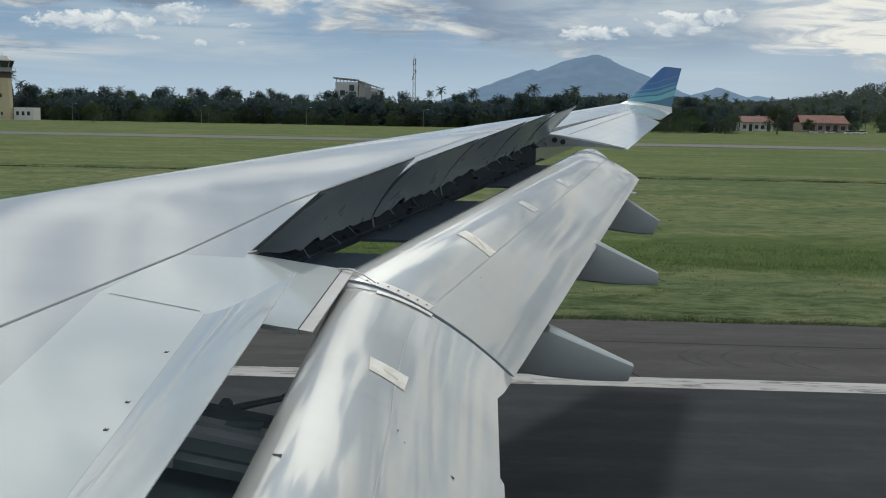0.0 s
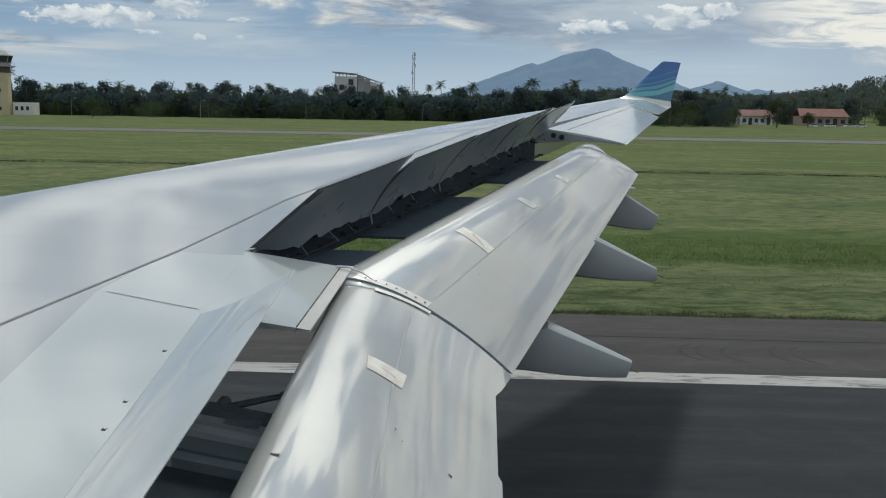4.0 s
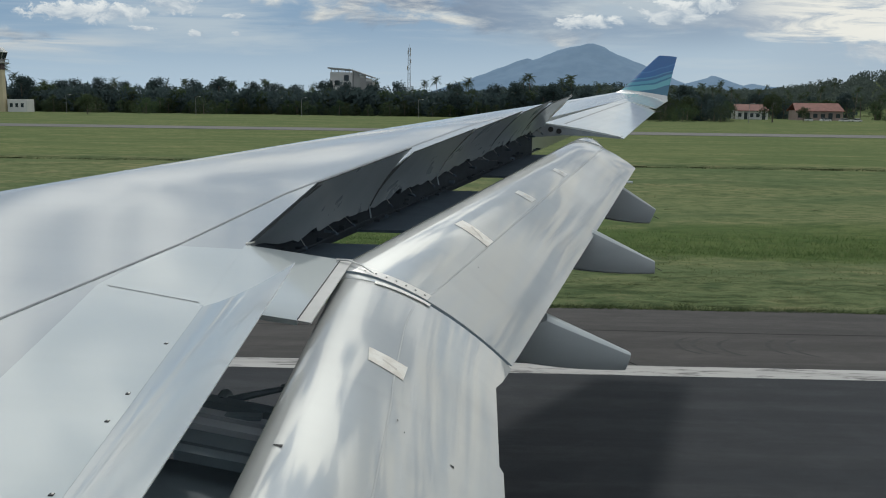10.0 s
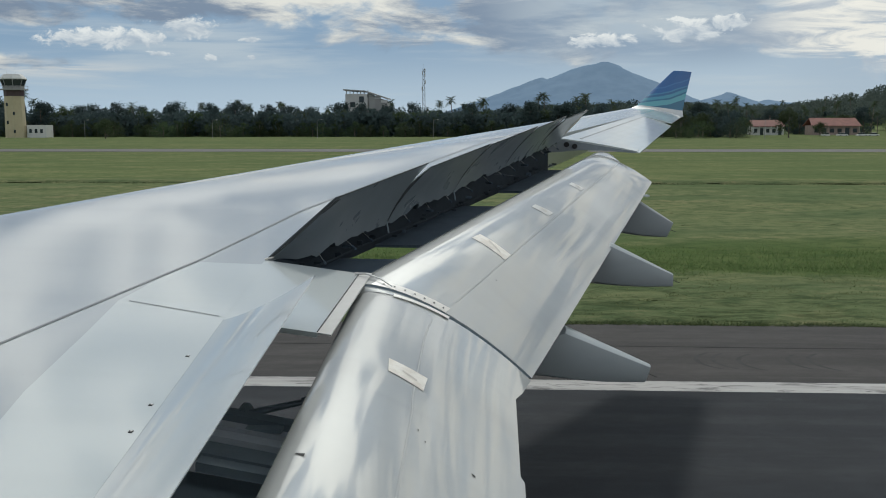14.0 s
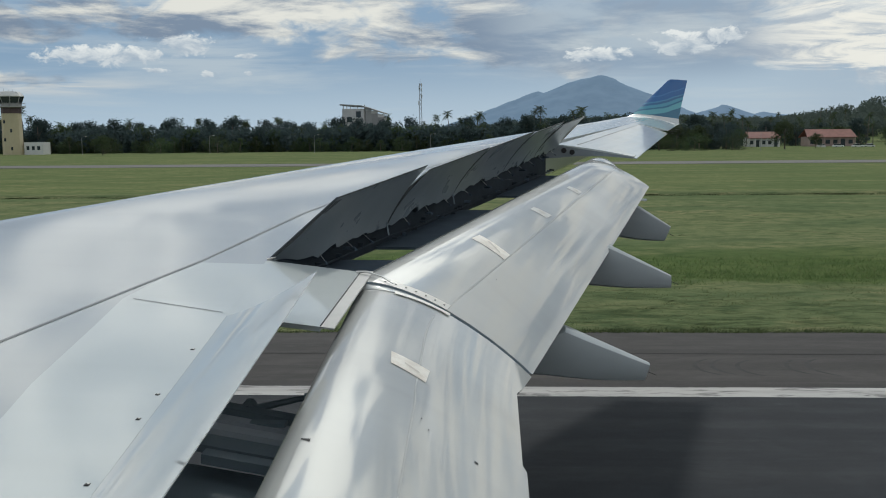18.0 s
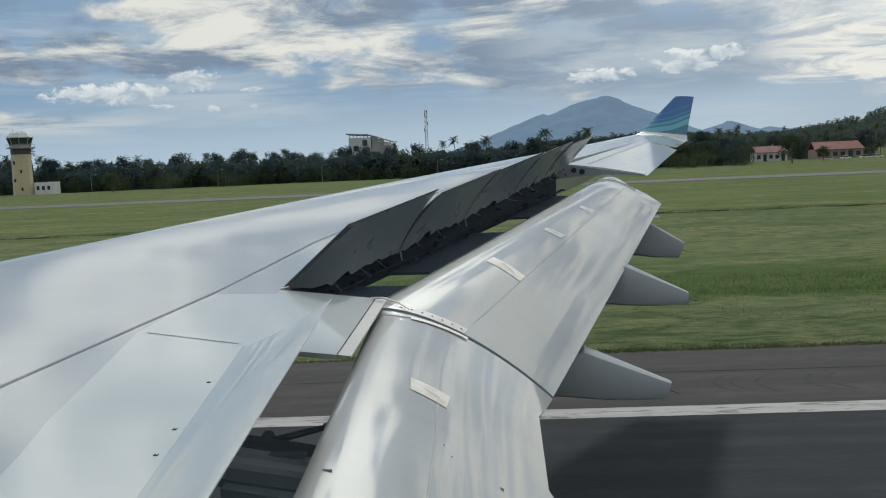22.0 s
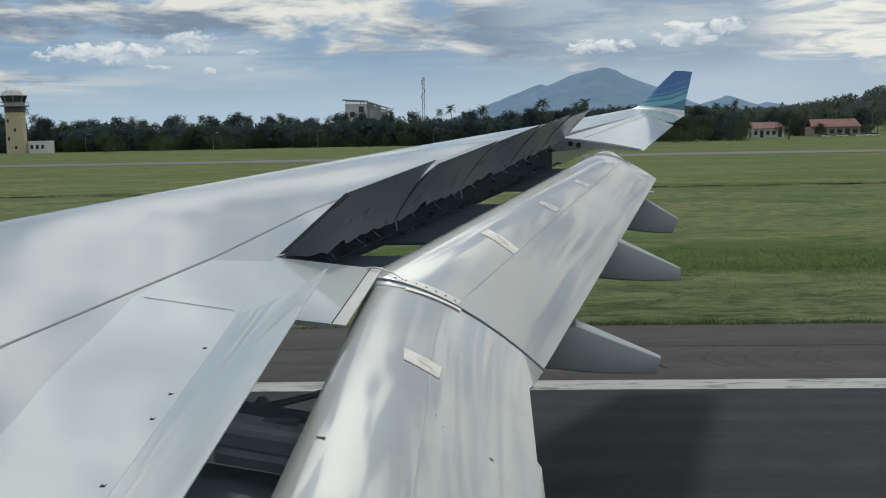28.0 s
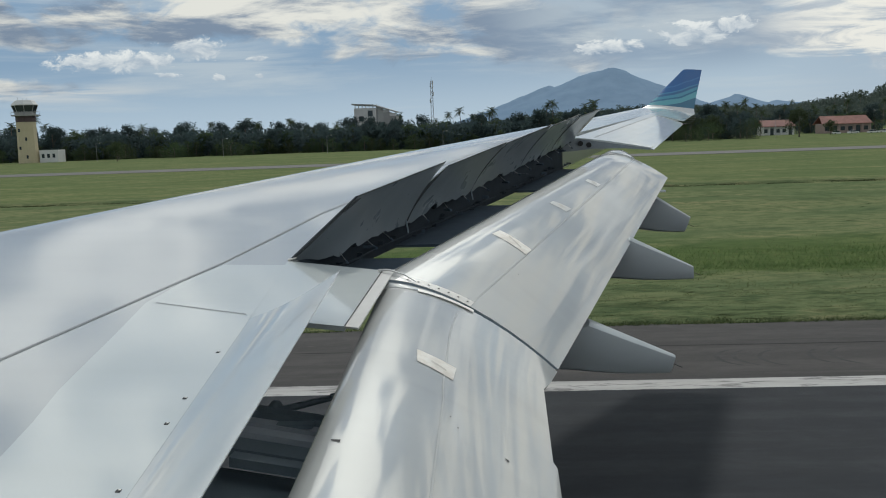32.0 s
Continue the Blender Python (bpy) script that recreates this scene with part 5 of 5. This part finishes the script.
def control_tower(x, y):
    t = thing("control_tower", "cream airport control tower with a dark glazed cab", "control tower", (x, y, 0))
    part("shaft", loft([octagon(3.6, -0.2), octagon(3.45, 8), octagon(3.35, 13.7)]), M_CREAM, t, "cream rendered tower shaft")
    for k in range(4):
        part("window", box(1.2 * (-1) ** k, -3.28, 2.3 + 2.9 * k, 0.7, 0.12, 1.1, 0.02), M_PANE, t)
    part("balcony", loft([octagon(3.5, 15.6), octagon(4.85, 15.7), octagon(4.85, 16.05), octagon(3.6, 16.05)]), M_CONCRETE, t)
    part("collar", loft([octagon(3.43, 13.7), octagon(3.43, 15.6)]), M_MAROON, t, "dark red band below the balcony")
    part("cab_sill", loft([octagon(3.45, 16.05), octagon(3.55, 16.9)]), M_CONCRETE, t)
    for j in range(8):
        b0, b1 = octagon(3.55, 16.9)[j], octagon(3.55, 16.9)[(j + 1) % 8]
        c0, c1 = octagon(4.45, 19.1)[j], octagon(4.45, 19.1)[(j + 1) % 8]
        f = 0.04
        part("pane", soup([b0.lerp(b1, f), b0.lerp(b1, 1 - f), c0.lerp(c1, 1 - f), c0.lerp(c1, f)], [(0, 1, 2, 3)]), M_PANE, t)
        part("mullion", tube([b0, c0], 0.12, 6), M_CONCRETE, t)
        part("rail_post", tube([octagon(4.75, 16.05)[j], octagon(4.75, 17.05)[j]], 0.06, 5), M_GALV, t)
        part("rail", tube([octagon(4.75, 17.0)[j], octagon(4.75, 17.0)[(j + 1) % 8]], 0.06, 5), M_GALV, t)
    part("cab_roof", loft([octagon(4.55, 19.1), octagon(4.6, 19.35), octagon(3.2, 20.75), octagon(3.0, 20.8)]), M_WHITE, t)
    for k, (dx, hh) in enumerate(((-2.4, 1.2), (-0.6, 0.7), (0.9, 0.8))):
        part("aerial", tube([(dx, 0, 20.7), (dx, 0, 20.7 + hh)], 0.05, 5), M_GALV, t)
    base = part("base_building", box(7.5, 3, 2.0, 7, 6, 4.6, 0.06), M_WHITE, t, "low white annexe")
    for k in range(3):
        part("window", box(5.4 + 2.0 * k, -0.02, 2.4, 1.0, 0.1, 1.3, 0.02), M_PANE, base)
    return t


def lattice_mast(x, y, h):
    t = thing("lattice_mast", "tall slender steel lattice radio mast above the trees", "radio mast", (x, y, 0))
    def corner(k, z):
        r = lerp(1.05, 0.5, z / h)
        a = math.pi / 4 + k * math.pi / 2
        return Vector((r * math.cos(a), r * math.sin(a), z))
    for k in range(4):
        part("leg", tube([corner(k, -0.2), corner(k, h * 0.5), corner(k, h)], 0.085, 5), M_GALV, t)
    n = 14
    for i in range(n):
        z0, z1 = h * i / n, h * (i + 1) / n
        for k in range(4):
            part("brace", tube([corner(k, z0), corner((k + 1) % 4, z1)], 0.05, 4), M_GALV, t)
    for z, k in ((h * 0.97, 0), (h * 0.93, 1), (h * 0.9, 3), (h * 0.80, 0), (h * 0.7, 2)):
        c = corner(k, z)
        part("panel_aerial", box(c.x * 1.5, c.y * 1.5, z, 0.35, 0.25, 1.7, 0.04), M_WHITE, t)
    part("spike", tube([(0, 0, h), (0, 0, h + 1.8)], 0.04, 5), M_GALV, t)
    return t


def hall(x, y, ln, depth, eave, ridge, wall, roof, name, label, bays):
    t = thing(name, label, "building", (x, y, 0))
    body = part("wall", box(0, 0, eave / 2 - 0.1, ln, depth, eave + 0.2, 0.04), wall, t)
    o = 0.8
    part("roof", loft([[Vector((sx * (ln / 2 + o), -depth / 2 - o, eave - 0.1)), Vector((sx * (ln / 2 + o * 0.2), 0, ridge)), Vector((sx * (ln / 2 + o), depth / 2 + o, eave - 0.1)),
                        Vector((sx * (ln / 2 + o), depth / 2 + o, eave - 0.35)), Vector((sx * (ln / 2 + o * 0.2), 0, ridge - 0.25)), Vector((sx * (ln / 2 + o), -depth / 2 - o, eave - 0.35))] for sx in (-1, 1)]), roof, t)
    for i in range(bays):
        bx = lerp(-ln / 2, ln / 2, (i + 0.5) / bays)
        part("door" if i % 3 == 1 else "window", box(bx, -depth / 2 - 0.03, eave * (0.40 if i % 3 == 1 else 0.52), ln / bays * 0.55, 0.14, eave * (0.75 if i % 3 == 1 else 0.38), 0.02), M_PANE, body)
    for i in range(bays + 1):
        bx = lerp(-ln / 2, ln / 2, i / bays)
        part("post", box(bx, -depth / 2 - o + 0.1, eave / 2 - 0.1, 0.25, 0.25, eave - 0.2, 0.02), wall, t)
    return t


def terrace_block(x, y):
    """A white block with open upper terraces and a slanting roof."""
    t = thing("white_building", "white unfinished multi-storey building with a slanting open roof", "building", (x, y, 0))
    body = part("wall", box(-3.5, 0, 6.4, 10, 14, 13.0, 0.05), M_WHITE, t)
    part("window", box(-1.2, -7.03, 11.2, 2.2, 0.14, 1.8, 0.02), M_PANE, body)
    part("window", box(-5.2, -7.03, 9.6, 2.2, 0.14, 1.6, 0.02), M_PANE, body)
    for i, (hx, hz) in enumerate(((3.2, 12.3), (6.0, 11.4), (8.8, 10.2))):
        part("terrace", box(hx, 0, hz / 2, 2.8, 13, hz, 0.05), M_CONCRETE, t)
        part("parapet", box(hx, -6.4, hz + 0.45, 2.8, 0.25, 0.9, 0.02), M_WHITE, t)
    part("roof_deck", loft([[Vector((-9.5, yy, 14.4)), Vector((0.5, yy, 13.9)), Vector((10.5, yy, 11.6)), Vector((10.5, yy, 11.2)), Vector((0.5, yy, 13.5)), Vector((-9.5, yy, 14.0))] for yy in (-7.5, 7.0)]), M_CONCRETE, t)
    for i in range(7):
        px = -8.0 + 1.6 * i
        part("column", box(px, -6.6, 13.3, 0.35, 0.35, 1.5, 0.02), M_WHITE, t)
    return t


control_tower(-171.7, 345).scale.z = 1.1
lattice_mast(-30, 432, 29)
terrace_block(-54, 420).scale = (0.95, 0.95, 1.36)
hall(137, 402, 18, 10, 4.2, 7.2, M_PINK, M_REDROOF, "terminal_shed", "long low building with a red tiled roof", 6)
hall(111, 404, 12, 9, 4.0, 6.4, M_WHITE, M_REDROOF, "low_house", "low white house with a red roof behind trees", 5)
hall(238, 640, 10, 7, 3.2, 4.6, M_WHITE, M_TIN, "hillside_hut", "small white hut with a tin roof on the wooded hill", 3).location.z = ground_z(238, 636) + 3.0


def parked_car(x, y, turn, paint, label):
    t = thing("parked_car", label, "car", (x, y, 0.02))
    t.rotation_euler.z = radians(turn)
    part("body", box(0, 0, 0.62, 4.2, 1.7, 0.62, 0.14), paint, t)
    part("cabin", box(-0.25, 0, 1.18, 2.4, 1.5, 0.62, 0.2), M_PANE, t)
    part("roof_panel", box(-0.25, 0, 1.47, 1.9, 1.35, 0.08, 0.03), paint, t)
    for wx in (-1.3, 1.3):
        for wy in (-0.78, 0.78):
            part("wheel", tube([(wx, wy - 0.1, 0.31), (wx, wy + 0.1, 0.31)], 0.31, 14), M_BLACK, t)
    return t


for x, y, a, lab in ((141, 380, 10, "small white car parked by the airfield buildings"), (146, 382, 170, "small white car parked by the airfield buildings"), (127, 379, 95, "small white car parked by the airfield buildings"), (134, 381, 15, "small white car parked by the airfield buildings"), (-196, 352, 30, "small white car parked under the trees")):
    parked_car(x, y, a, M_WHITE, lab)
for x, y in ((-140, 330), (-96, 332), (-60, 334), (-20, 336), (88, 320)):
    lamp = thing("street_lamp", "slim grey lamp post beside the apron", "street lamp", (x, y, 0))
    part("post", tube([(0, 0, -0.1), (0, 0, 6.2)], 0.08, 7, 0.05), M_GALV, lamp)
    part("arm", tube([(0, 0, 6.1), (0.5, 0, 6.5), (1.3, 0, 6.55)], 0.04, 6), M_GALV, lamp)
    part("lantern", box(1.5, 0, 6.53, 0.6, 0.22, 0.12, 0.03), M_WHITE, lamp)


def edge_light(x, y):
    t = thing("runway_edge_light", "small runway edge light on a white concrete pad", "runway light", (x, y, 0.028))
    part("pad", box(0, 0, 0.03, 0.95, 0.8, 0.06, 0.01), M_WHITE, t)
    part("lamp_base", tube([(0, 0, 0.05), (0, 0, 0.16)], 0.12, 12, 0.09), M_CONCRETE, t)
    part("lens", tube([(0, 0, 0.16), (0, 0, 0.24), (0, 0, 0.28)], 0.075, 12, 0.04), M_TIN, t)
    return t


for k in (-2, -1, 0, 1, 2):
    edge_light(13.0 + 60 * k, 23.7)["group"] = "runway edge lights"
